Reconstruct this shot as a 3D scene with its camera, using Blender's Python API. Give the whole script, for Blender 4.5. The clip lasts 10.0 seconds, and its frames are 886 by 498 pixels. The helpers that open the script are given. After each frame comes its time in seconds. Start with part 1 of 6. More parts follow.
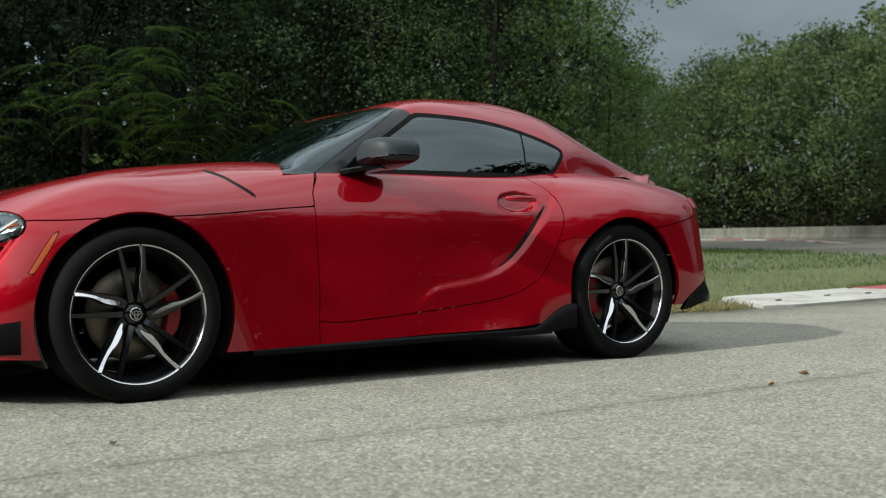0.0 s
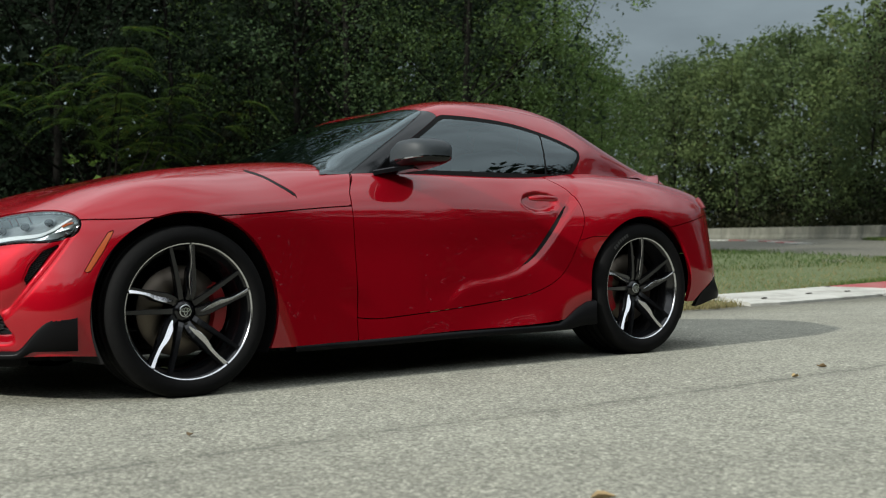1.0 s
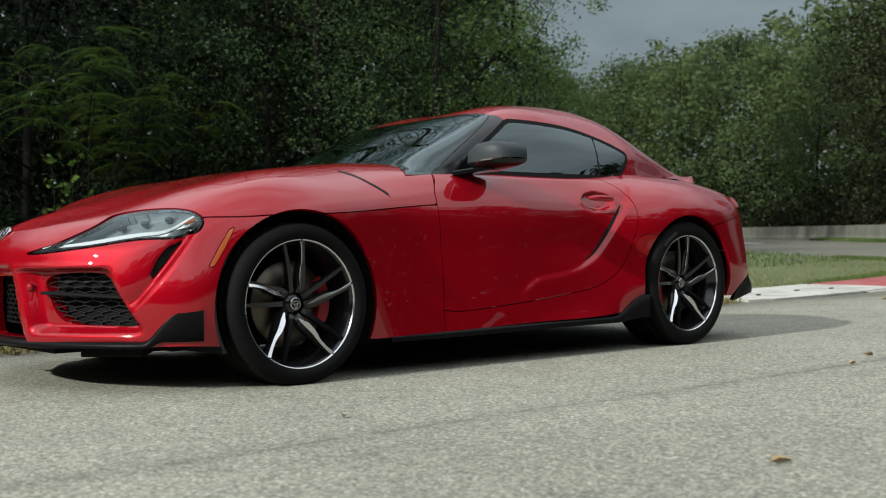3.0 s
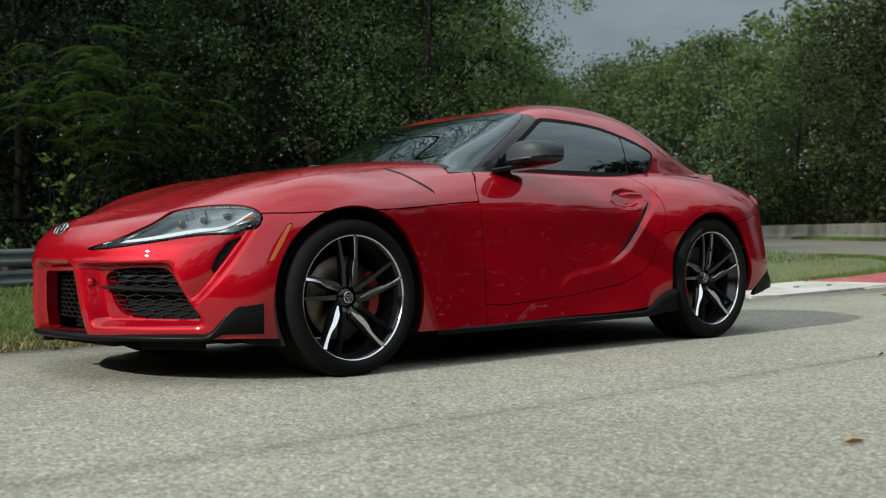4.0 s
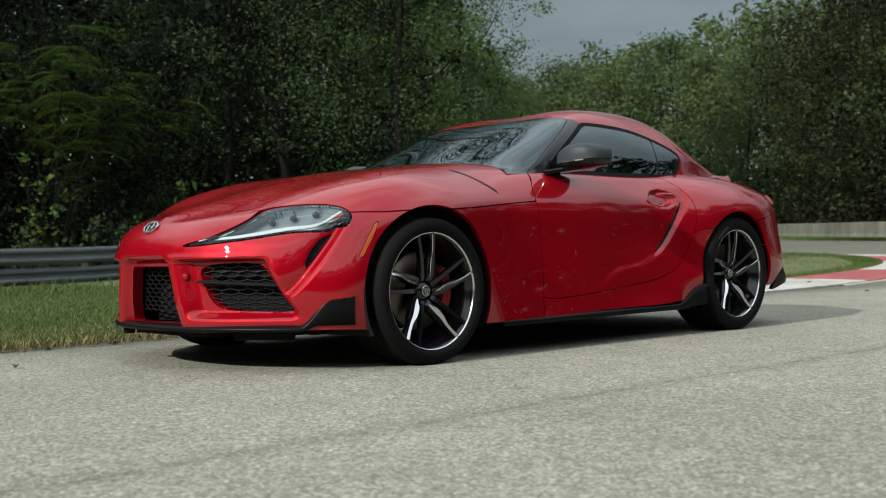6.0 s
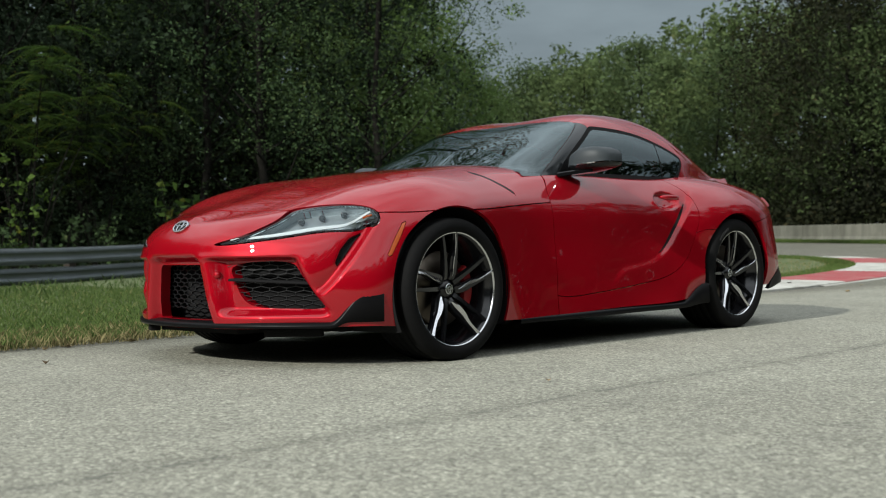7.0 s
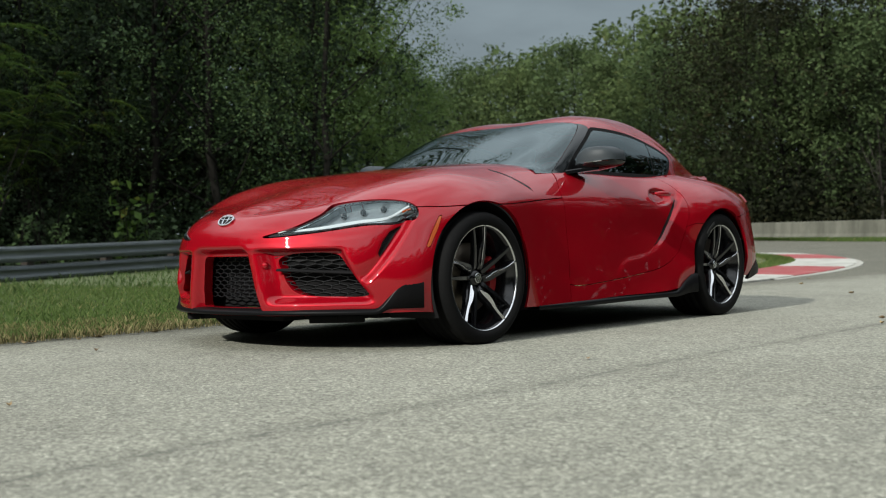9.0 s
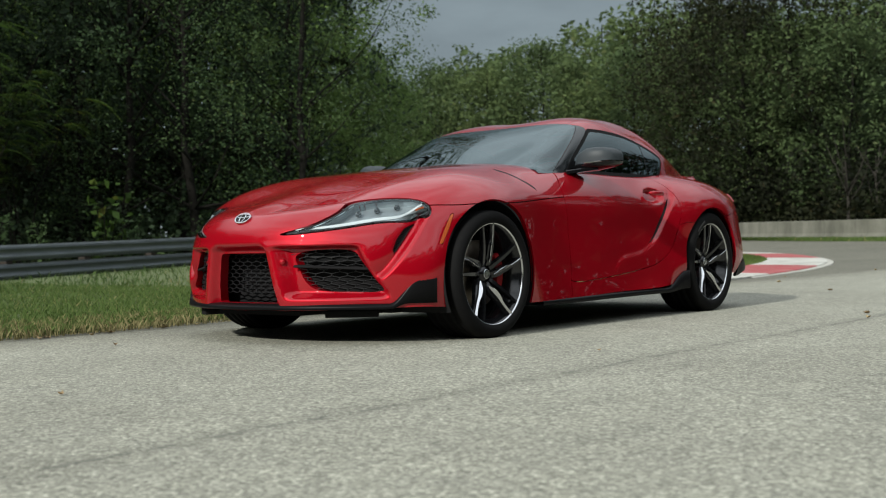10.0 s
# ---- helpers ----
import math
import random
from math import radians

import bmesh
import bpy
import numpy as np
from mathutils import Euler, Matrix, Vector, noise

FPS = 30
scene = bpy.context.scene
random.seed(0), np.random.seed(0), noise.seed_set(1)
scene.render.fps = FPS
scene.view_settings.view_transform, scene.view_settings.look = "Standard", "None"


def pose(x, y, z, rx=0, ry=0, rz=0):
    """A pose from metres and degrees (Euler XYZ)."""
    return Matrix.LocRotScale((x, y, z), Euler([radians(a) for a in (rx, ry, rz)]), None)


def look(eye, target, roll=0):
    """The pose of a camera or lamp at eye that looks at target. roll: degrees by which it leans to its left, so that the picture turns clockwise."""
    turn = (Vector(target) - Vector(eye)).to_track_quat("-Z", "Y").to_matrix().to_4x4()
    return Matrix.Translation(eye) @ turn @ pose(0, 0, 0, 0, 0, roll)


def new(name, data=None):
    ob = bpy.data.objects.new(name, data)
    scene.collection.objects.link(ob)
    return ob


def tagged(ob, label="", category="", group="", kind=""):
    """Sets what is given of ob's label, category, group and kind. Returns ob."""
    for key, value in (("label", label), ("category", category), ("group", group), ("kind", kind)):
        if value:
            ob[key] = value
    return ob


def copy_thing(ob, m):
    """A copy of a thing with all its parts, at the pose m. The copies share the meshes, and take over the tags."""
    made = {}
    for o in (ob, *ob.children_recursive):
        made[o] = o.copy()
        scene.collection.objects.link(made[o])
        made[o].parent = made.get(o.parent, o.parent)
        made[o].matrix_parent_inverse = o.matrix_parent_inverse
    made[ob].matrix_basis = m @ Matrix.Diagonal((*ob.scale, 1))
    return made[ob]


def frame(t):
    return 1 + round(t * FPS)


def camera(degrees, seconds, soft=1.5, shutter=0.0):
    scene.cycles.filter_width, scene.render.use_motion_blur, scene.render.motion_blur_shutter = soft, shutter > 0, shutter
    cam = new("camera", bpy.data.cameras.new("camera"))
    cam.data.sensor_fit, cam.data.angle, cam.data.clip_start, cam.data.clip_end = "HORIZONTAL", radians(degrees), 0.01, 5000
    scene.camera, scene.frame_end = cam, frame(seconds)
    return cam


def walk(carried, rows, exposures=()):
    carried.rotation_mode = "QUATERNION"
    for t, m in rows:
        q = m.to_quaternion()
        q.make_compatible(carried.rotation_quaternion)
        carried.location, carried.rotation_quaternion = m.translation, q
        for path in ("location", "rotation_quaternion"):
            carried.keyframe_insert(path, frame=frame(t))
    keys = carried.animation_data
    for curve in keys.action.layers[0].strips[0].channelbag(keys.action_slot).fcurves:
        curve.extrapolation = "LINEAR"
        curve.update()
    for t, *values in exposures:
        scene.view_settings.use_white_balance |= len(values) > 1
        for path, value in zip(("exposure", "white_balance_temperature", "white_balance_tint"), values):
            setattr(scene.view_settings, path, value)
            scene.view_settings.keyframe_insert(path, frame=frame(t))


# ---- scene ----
cam = camera(43.5, 10.0, soft=1.1)
cam.data.dof.use_dof, cam.data.dof.focus_distance, cam.data.dof.aperture_fstop = True, 5.2, 4.4
PATH = [
    (0, (-1.451, -4.89, 0.543), (-0.294, -3.259, 0.546), -0.7),
    (0.5, (-1.616, -4.855, 0.539), (-0.429, -3.245, 0.542), -0.7),
    (1, (-1.78, -4.814, 0.535), (-0.565, -3.225, 0.539), -0.8),
    (1.5, (-1.942, -4.778, 0.532), (-0.704, -3.207, 0.537), -0.8),
    (2, (-2.105, -4.742, 0.529), (-0.847, -3.188, 0.533), -0.8),
    (2.5, (-2.268, -4.704, 0.528), (-0.991, -3.164, 0.532), -0.8),
    (4, (-2.731, -4.58, 0.511), (-1.411, -3.077, 0.513), -0.9),
    (4.5, (-2.892, -4.556, 0.509), (-1.555, -3.068, 0.509), -0.8),
    (5, (-3.044, -4.52, 0.508), (-1.69, -3.048, 0.507), -0.8),
    (5.5, (-3.189, -4.483, 0.504), (-1.818, -3.026, 0.504), -0.9),
    (6, (-3.34, -4.453, 0.503), (-1.953, -3.013, 0.504), -1.0),
    (7.5, (-3.778, -4.364, 0.487), (-2.327, -2.987, 0.491), -0.9),
    (8, (-3.933, -4.343, 0.477), (-2.462, -2.988, 0.48), -1.0),
    (8.5, (-4.087, -4.321, 0.473), (-2.594, -2.991, 0.473), -1.0),
    (9, (-4.237, -4.302, 0.467), (-2.722, -2.996, 0.467), -1.1),
    (9.5, (-4.376, -4.278, 0.462), (-2.842, -2.996, 0.461), -1.1),
    (10, (-4.522, -4.26, 0.456), (-2.969, -3.0, 0.455), -1.1),
]
walk(cam, [(t, look(eye, target, roll)) for t, eye, target, roll in PATH])

# ---- light ----
SUN_EL, SUN_AZ = 28.9, 183.0  # elevation; azimuth the light comes from, degrees from +x
world = bpy.data.worlds.new("world")
scene.world = world
world.use_nodes = True
wn, wl = world.node_tree.nodes, world.node_tree.links


def wnode(kind, **values):
    n = wn.new(kind)
    for k, v in values.items():
        n.inputs[int(k[1:])].default_value = v
    return n


sky = wn.new("ShaderNodeTexSky")
sky.sky_type, sky.sun_disc = "NISHITA", False
sky.sun_elevation, sky.sun_rotation = radians(SUN_EL), radians(90 - SUN_AZ)
where = wn.new("ShaderNodeTexCoord")
# a cloud deck, heavy and dark low down, thin and bright overhead and towards the sun
dark = wnode("ShaderNodeVectorMath", _1=(-0.04, -0.16, 1.0))
dark.operation = "DOT_PRODUCT"
wl.new(where.outputs["Generated"], dark.inputs[0])
fade = wn.new("ShaderNodeMapRange")
fade.interpolation_type = "SMOOTHSTEP"
fade.inputs["From Min"].default_value, fade.inputs["From Max"].default_value = 0.24, 0.66
wl.new(dark.outputs["Value"], fade.inputs["Value"])
cloud = wn.new("ShaderNodeTexNoise")
cloud.inputs["Scale"].default_value, cloud.inputs["Detail"].default_value, cloud.inputs["Roughness"].default_value = 2.2, 6.0, 0.55
stretch = wnode("ShaderNodeVectorMath", _1=(1.0, 1.0, 3.2))
stretch.operation = "MULTIPLY"
wl.new(where.outputs["Generated"], stretch.inputs[0])
wl.new(stretch.outputs[0], cloud.inputs["Vector"])
deck = wn.new("ShaderNodeMix")
deck.data_type = "RGBA"
deck.inputs["A"].default_value, deck.inputs["B"].default_value = (0.278, 0.338, 0.362, 1), (1.50, 1.61, 1.69, 1)
wl.new(fade.outputs[0], deck.inputs["Factor"])
mottle = wn.new("ShaderNodeMapRange")
mottle.inputs["From Min"].default_value, mottle.inputs["From Max"].default_value = 0.3, 0.7
mottle.inputs["To Min"].default_value, mottle.inputs["To Max"].default_value = 0.66, 1.3
wl.new(cloud.outputs["Fac"], mottle.inputs["Value"])
shade = wn.new("ShaderNodeVectorMath")
shade.operation = "SCALE"
wl.new(deck.outputs["Result"], shade.inputs[0])
wl.new(mottle.outputs[0], shade.inputs["Scale"])
clear = wn.new("ShaderNodeVectorMath")
clear.operation = "SCALE"
clear.inputs["Scale"].default_value = 0.06
wl.new(sky.outputs[0], clear.inputs[0])
both = wn.new("ShaderNodeMix")
both.data_type = "RGBA"
both.inputs["Factor"].default_value = 0.85
wl.new(clear.outputs[0], both.inputs["A"])
wl.new(shade.outputs[0], both.inputs["B"])
wl.new(both.outputs["Result"], wn["Background"].inputs["Color"])
wn["Background"].inputs["Strength"].default_value = 1.0
sun = new("sun", bpy.data.lights.new("sun", "SUN"))
sun.data.energy, sun.data.angle, sun.data.color = 5.0, radians(1.2), (0.985, 0.975, 0.905)
d = Vector((math.cos(radians(SUN_EL)) * math.cos(radians(SUN_AZ)), math.cos(radians(SUN_EL)) * math.sin(radians(SUN_AZ)), math.sin(radians(SUN_EL))))
sun.matrix_world = look(d * 50, (0, 0, 0))


# ---- materials ----
def flat(name, color, rough=0.6, metal=0.0, **more):
    m = bpy.data.materials.new(name)
    m.use_nodes = True
    b = m.node_tree.nodes["Principled BSDF"]
    b.inputs["Base Color"].default_value = (*color, 1)
    b.inputs["Roughness"].default_value = rough
    b.inputs["Metallic"].default_value = metal
    for k, v in more.items():
        b.inputs[k.replace("_", " ")].default_value = v
    return m


class Nodes:
    """Short hand for building a material's node tree."""

    def __init__(self, m):
        self.t = m.node_tree
        self.b = self.t.nodes["Principled BSDF"]

    def add(self, kind, **values):
        n = self.t.nodes.new(kind)
        for k, v in values.items():
            n.inputs[k.replace("_", " ")].default_value = v
        return n

    def link(self, a, b):
        self.t.links.new(a, b)

    def noise(self, scale, detail=4.0, rough=0.6, vector=None):
        n = self.add("ShaderNodeTexNoise", Scale=scale, Detail=detail, Roughness=rough)
        self.link(vector or self.place(), n.inputs["Vector"])
        return n.outputs["Fac"]

    def place(self):
        return self.add("ShaderNodeNewGeometry").outputs["Position"]

    def ramp(self, value, *stops):
        n = self.add("ShaderNodeValToRGB")
        e = n.color_ramp.elements
        while len(e) < len(stops):
            e.new(0.5)
        for s, (at, c) in zip(e, stops):
            s.position, s.color = at, (*c, 1) if len(c) == 3 else c
        self.link(value, n.inputs["Fac"])
        return n.outputs["Color"]

    def mix(self, fac, a, b, blend="MIX"):
        n = self.add("ShaderNodeMix")
        n.data_type, n.blend_type = "RGBA", blend
        for v, k in ((fac, "Factor"), (a, "A"), (b, "B")):
            if isinstance(v, bpy.types.NodeSocket):
                self.link(v, n.inputs[k])
            else:
                n.inputs[k].default_value = v if k == "Factor" else (*v, 1)
        return n.outputs["Result"]

    def math(self, op, a, b=0.0):
        n = self.add("ShaderNodeMath")
        n.operation = op
        for v, k in ((a, 0), (b, 1)):
            if isinstance(v, bpy.types.NodeSocket):
                self.link(v, n.inputs[k])
            else:
                n.inputs[k].default_value = v
        return n.outputs[0]

    def bump(self, height, strength=0.3, distance=0.01):
        n = self.add("ShaderNodeBump", Strength=strength, Distance=distance)
        self.link(height, n.inputs["Height"])
        self.link(n.outputs[0], self.b.inputs["Normal"])

    def color(self, c):
        self.link(c, self.b.inputs["Base Color"])


M_paint = flat("red_paint", (0.28, 0.001, 0.006), 0.42, 0.27, Coat_Weight=1.0, Coat_Roughness=0.012, Coat_IOR=1.53, Specular_IOR_Level=0.0)
n = Nodes(M_paint)
n.color(n.mix(n.noise(900, 1), (0.225, 0.0015, 0.0065), (0.285, 0.002, 0.0085)))
M_black = flat("black_gloss", (0.004, 0.004, 0.0045), 0.10, Specular_IOR_Level=0.35)
M_satin = flat("black_satin", (0.005, 0.005, 0.0055), 0.32, Specular_IOR_Level=0.06)
M_pillar = flat("pillar_black", (0.009, 0.0108, 0.012), 0.2, Specular_IOR_Level=0.4)
M_liner = flat("black_plastic", (0.010, 0.010, 0.0105), 0.85, Specular_IOR_Level=0.08)
M_seat = flat("seat_black", (0.012, 0.012, 0.013), 0.7)
M_rubber = flat("rubber", (0.016, 0.0165, 0.017), 0.75, Specular_IOR_Level=0.07)
n = Nodes(M_rubber)
n.color(n.mix(n.noise(60), (0.0035, 0.0037, 0.004), (0.0075, 0.0074, 0.0073)))
n.bump(n.noise(350), 0.15, 0.002)
M_rubber2 = flat("rubber_mark", (0.024, 0.024, 0.024), 0.65)
M_rim = flat("rim_black", (0.008, 0.008, 0.009), 0.14)
M_alloy = flat("alloy", (0.62, 0.62, 0.635), 0.2, 1.0)
n = Nodes(M_alloy)
n.bump(n.noise(700, 2), 0.06, 0.001)
M_chrome = flat("chrome", (0.62, 0.63, 0.65), 0.07, 1.0)
M_disc = flat("disc_steel", (0.13, 0.11, 0.09), 0.42, 1.0)
M_caliper = flat("caliper_red", (0.24, 0.005, 0.008), 0.35)
M_amber = flat("amber", (0.33, 0.062, 0.012), 0.22)
M_tail = flat("tail_red", (0.13, 0.03, 0.034), 0.5, Specular_IOR_Level=0.1)
M_lamp_in = flat("lamp_silver", (0.30, 0.33, 0.345), 0.32, 0.6)
n = Nodes(M_lamp_in)
n.bump(n.noise(60, 2), 0.25, 0.01)
M_strip = flat("light_strip", (0.58, 0.61, 0.62), 0.2)
M_grille = flat("grille", (0.016, 0.0165, 0.018), 0.3)
M_mirror_cap = flat("mirror_cap", (0.030, 0.036, 0.040), 0.5, Specular_IOR_Level=0.2)


def tint_glass(name, tint, ior=1.5):
    """Thin dark glass: it dims what is behind it and mirrors the sky."""
    m = bpy.data.materials.new(name)
    m.use_nodes = True
    t = m.node_tree
    t.nodes.remove(t.nodes["Principled BSDF"])
    see, shine, mix = t.nodes.new("ShaderNodeBsdfTransparent"), t.nodes.new("ShaderNodeBsdfGlossy"), t.nodes.new("ShaderNodeMixShader")
    see.inputs["Color"].default_value = (*tint, 1)
    shine.inputs["Roughness"].default_value = 0.0
    shine.inputs["Color"].default_value = (0.82, 0.97, 1.0, 1)
    f = t.nodes.new("ShaderNodeFresnel")
    f.inputs["IOR"].default_value = ior
    t.links.new(f.outputs[0], mix.inputs[0])
    t.links.new(see.outputs[0], mix.inputs[1])
    t.links.new(shine.outputs[0], mix.inputs[2])
    t.links.new(mix.outputs[0], t.nodes["Material Output"].inputs["Surface"])
    return m


M_lens = tint_glass("lamp_lens", (0.93, 0.96, 0.97), 1.5)
M_glass = tint_glass("tinted_glass", (0.12, 0.14, 0.14), 1.85)
M_screen = tint_glass("screen_glass", (0.20, 0.22, 0.22), 1.7)

# asphalt with pale stone chips, worn patches and a dark joint along the lane
M_asphalt = flat("asphalt", (0.3, 0.29, 0.27), 0.86)
n = Nodes(M_asphalt)
chips = n.add("ShaderNodeTexVoronoi", Scale=104.0)
n.link(n.place(), chips.inputs["Vector"])
base = n.ramp(chips.outputs["Color"], (0.0, (0.116, 0.115, 0.094)), (0.3, (0.214, 0.213, 0.175)), (0.7, (0.306, 0.305, 0.252)), (1.0, (0.48, 0.48, 0.402)))
gaps = n.ramp(chips.outputs["Distance"], (0.35, (1, 1, 1)), (0.8, (0.50, 0.50, 0.49)))
base = n.mix(0.8, base, gaps, "MULTIPLY")
big = n.noise(0.45, 5, 0.65)
base = n.mix(1.0, base, n.ramp(big, (0.3, (0.82, 0.81, 0.80)), (0.7, (1.12, 1.12, 1.12))), "MULTIPLY")
mid = n.noise(5.0, 5, 0.7)
grit = n.noise(34.0, 4, 0.65)
base = n.mix(1.0, base, n.ramp(grit, (0.3, (0.80, 0.80, 0.79)), (0.7, (1.2, 1.2, 1.2))), "MULTIPLY")
base = n.mix(1.0, base, n.ramp(mid, (0.3, (0.88, 0.88, 0.88)), (0.7, (1.10, 1.10, 1.08))), "MULTIPLY")
sep = n.add("ShaderNodeSeparateXYZ")
n.link(n.place(), sep.inputs[0])
wander = n.math("MULTIPLY_ADD", n.noise(1.3, 6, 0.7), 0.16)
n.t.nodes[-1].inputs[2].default_value = 2.0
off = n.math("ABSOLUTE", n.math("ADD", sep.outputs["Y"], wander))
joint = n.math("MULTIPLY", n.math("LESS_THAN", off, 0.016), n.math("GREATER_THAN", n.noise(7.0, 6, 0.8), 0.50))
band = n.ramp(n.math("ADD", off, n.math("MULTIPLY", n.noise(9.0, 5, 0.7), 0.12)), (0.03, (0.74, 0.74, 0.73)), (0.17, (1, 1, 1)))
base = n.mix(1.0, base, band, "MULTIPLY")
base = n.mix(n.math("MULTIPLY", joint, 0.42), base, (0.05, 0.048, 0.045))
# earth washed over the lane's edge beside the grass
edge = n.math("ADD", sep.outputs["Y"], n.math("MULTIPLY", n.noise(1.1, 6, 0.7), 0.9))
base = n.mix(1.0, base, n.ramp(n.math("MULTIPLY", edge, 0.5), (0.50, (1, 1, 1)), (0.72, (0.80, 0.795, 0.77)), (0.90, (0.50, 0.49, 0.46))), "MULTIPLY")
n.color(base)
n.bump(n.math("ADD", n.math("MULTIPLY", chips.outputs["Distance"], -1.0), n.noise(160, 3)), 0.4, 0.005)

M_soil = flat("soil", (0.16, 0.13, 0.09), 0.95)
n = Nodes(M_soil)
n.color(n.mix(n.noise(6, 5), (0.055, 0.085, 0.028), (0.115, 0.132, 0.055)))
n.bump(n.noise(25, 5), 0.6, 0.03)
# turf for the out-of-view verge, kept dark for the car's reflections
M_turf = flat("turf", (0.04, 0.055, 0.02), 0.95)
n = Nodes(M_turf)
n.color(n.mix(n.noise(6, 6), (0.022, 0.034, 0.012), (0.06, 0.075, 0.028)))
n.bump(n.noise(25, 5), 0.6, 0.03)


def leafy(name, dark, light, dry, rough=0.75, passing=0.42):
    """Leaves: each one its own shade, some light passing through."""
    m = flat(name, dark, rough, Specular_IOR_Level=0.15)
    n = Nodes(m)
    r = n.add("ShaderNodeNewGeometry").outputs["Random Per Island"]
    o = n.add("ShaderNodeObjectInfo").outputs["Random"]
    c = n.ramp(r, (0.0, dark), (0.55, light), (0.93, light), (1.0, dry))
    tone = n.ramp(o, (0.0, (0.72, 0.76, 0.72)), (1.0, (1.2, 1.14, 0.95)))
    c = n.mix(1.0, c, tone, "MULTIPLY")
    n.color(c)
    t = n.add("ShaderNodeBsdfTranslucent")
    n.link(c, t.inputs["Color"])
    mix = n.add("ShaderNodeMixShader")
    mix.inputs[0].default_value = passing
    n.link(n.b.outputs[0], mix.inputs[1])
    n.link(t.outputs[0], mix.inputs[2])
    n.link(mix.outputs[0], n.t.nodes["Material Output"].inputs["Surface"])
    return m


# the first tone carries the near wood's shade; green and mid its lit edge
M_leaf_shaded = leafy("leaf_shaded", (0.021, 0.036, 0.022), (0.026, 0.044, 0.026), (0.035, 0.046, 0.026))
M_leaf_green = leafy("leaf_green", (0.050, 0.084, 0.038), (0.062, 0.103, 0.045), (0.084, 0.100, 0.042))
# a dark olive species; its near-black also stands for shade in the woods' depths
M_leaf_olive_shade = leafy("leaf_olive_shade", (0.013, 0.017, 0.009), (0.020, 0.024, 0.0115), (0.040, 0.036, 0.017))
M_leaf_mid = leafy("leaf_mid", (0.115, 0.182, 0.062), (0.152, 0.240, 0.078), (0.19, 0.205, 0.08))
M_leaf_pale = leafy("leaf_pale", (0.074, 0.108, 0.049), (0.091, 0.132, 0.057), (0.11, 0.121, 0.056))
M_leaf_bright = leafy("leaf_bright", (0.042, 0.078, 0.020), (0.07, 0.12, 0.027), (0.20, 0.17, 0.03), passing=0.4)
M_blade = leafy("grass_blade", (0.046, 0.082, 0.023), (0.076, 0.118, 0.036), (0.24, 0.215, 0.115), 0.7, 0.3)
M_blade_dry = leafy("dry_grass", (0.12, 0.105, 0.05), (0.23, 0.20, 0.105), (0.36, 0.31, 0.19), 0.8, 0.2)
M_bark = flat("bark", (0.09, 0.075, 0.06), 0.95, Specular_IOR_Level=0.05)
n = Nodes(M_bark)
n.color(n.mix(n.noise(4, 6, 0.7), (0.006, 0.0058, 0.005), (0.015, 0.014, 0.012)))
n.bump(n.noise(14, 6), 0.6, 0.05)
M_concrete = flat("concrete", (0.36, 0.35, 0.32), 0.9)
n = Nodes(M_concrete)
c = n.mix(n.noise(0.7, 6, 0.7), (0.085, 0.086, 0.072), (0.195, 0.192, 0.164))
streak = n.add("ShaderNodeMapping", Scale=(1.2, 1.2, 0.12))
n.link(n.place(), streak.inputs["Vector"])
c = n.mix(0.8, c, n.ramp(n.noise(1.6, 6, 0.7, streak.outputs[0]), (0.35, (0.58, 0.58, 0.54)), (0.65, (1.08, 1.08, 1.06))), "MULTIPLY")
c = n.mix(1.0, c, n.ramp(n.noise(0.22, 6, 0.75), (0.35, (0.66, 0.67, 0.62)), (0.6, (1.1, 1.1, 1.08))), "MULTIPLY")
n.color(c)
n.bump(n.noise(8, 6), 0.3, 0.02)


M_footing = flat("footing", (0.36, 0.35, 0.31), 0.9)
n = Nodes(M_footing)
n.color(n.mix(n.noise(3, 7, 0.7), (0.24, 0.235, 0.205), (0.44, 0.43, 0.385)))
n.bump(n.noise(40, 5), 0.4, 0.006)


def worn_paint(name, paint, worn):
    m = flat(name, paint, 0.8)
    n = Nodes(m)
    c = n.mix(n.ramp(n.noise(2.2, 8, 0.75), (0.47, (0, 0, 0)), (0.66, (1, 1, 1))), paint, worn)
    c = n.mix(1.0, c, n.ramp(n.noise(0.8, 4), (0.3, (0.82, 0.81, 0.79)), (0.7, (1.06, 1.06, 1.06))), "MULTIPLY")
    n.color(c)
    n.bump(n.noise(60, 4), 0.3, 0.006)
    return m


M_white = worn_paint("kerb_white", (0.44, 0.44, 0.405), (0.25, 0.245, 0.215))
M_red = worn_paint("kerb_red", (0.30, 0.045, 0.05), (0.27, 0.13, 0.115))
M_steel = flat("rail_steel", (0.34, 0.36, 0.37), 0.45, 0.75)
n = Nodes(M_steel)
n.color(n.mix(n.noise(1.5, 6, 0.7), (0.15, 0.172, 0.184), (0.27, 0.298, 0.31)))
M_post = flat("rail_post", (0.035, 0.030, 0.026), 0.95, Specular_IOR_Level=0.05)
M_dead = flat("dead_leaf", (0.30, 0.18, 0.06), 0.8)
n = Nodes(M_dead)
n.color(n.mix(n.add("ShaderNodeObjectInfo").outputs["Random"], (0.15, 0.10, 0.050), (0.36, 0.27, 0.13)))


# ---- mesh tools ----
def part(name, bm, material, parent=None, label=""):
    me = bpy.data.meshes.new(name)
    bm.to_mesh(me)
    bm.free()
    me.materials.append(material)
    ob = new(name, me)
    if parent:
        ob.parent = parent
    return tagged(ob, label)


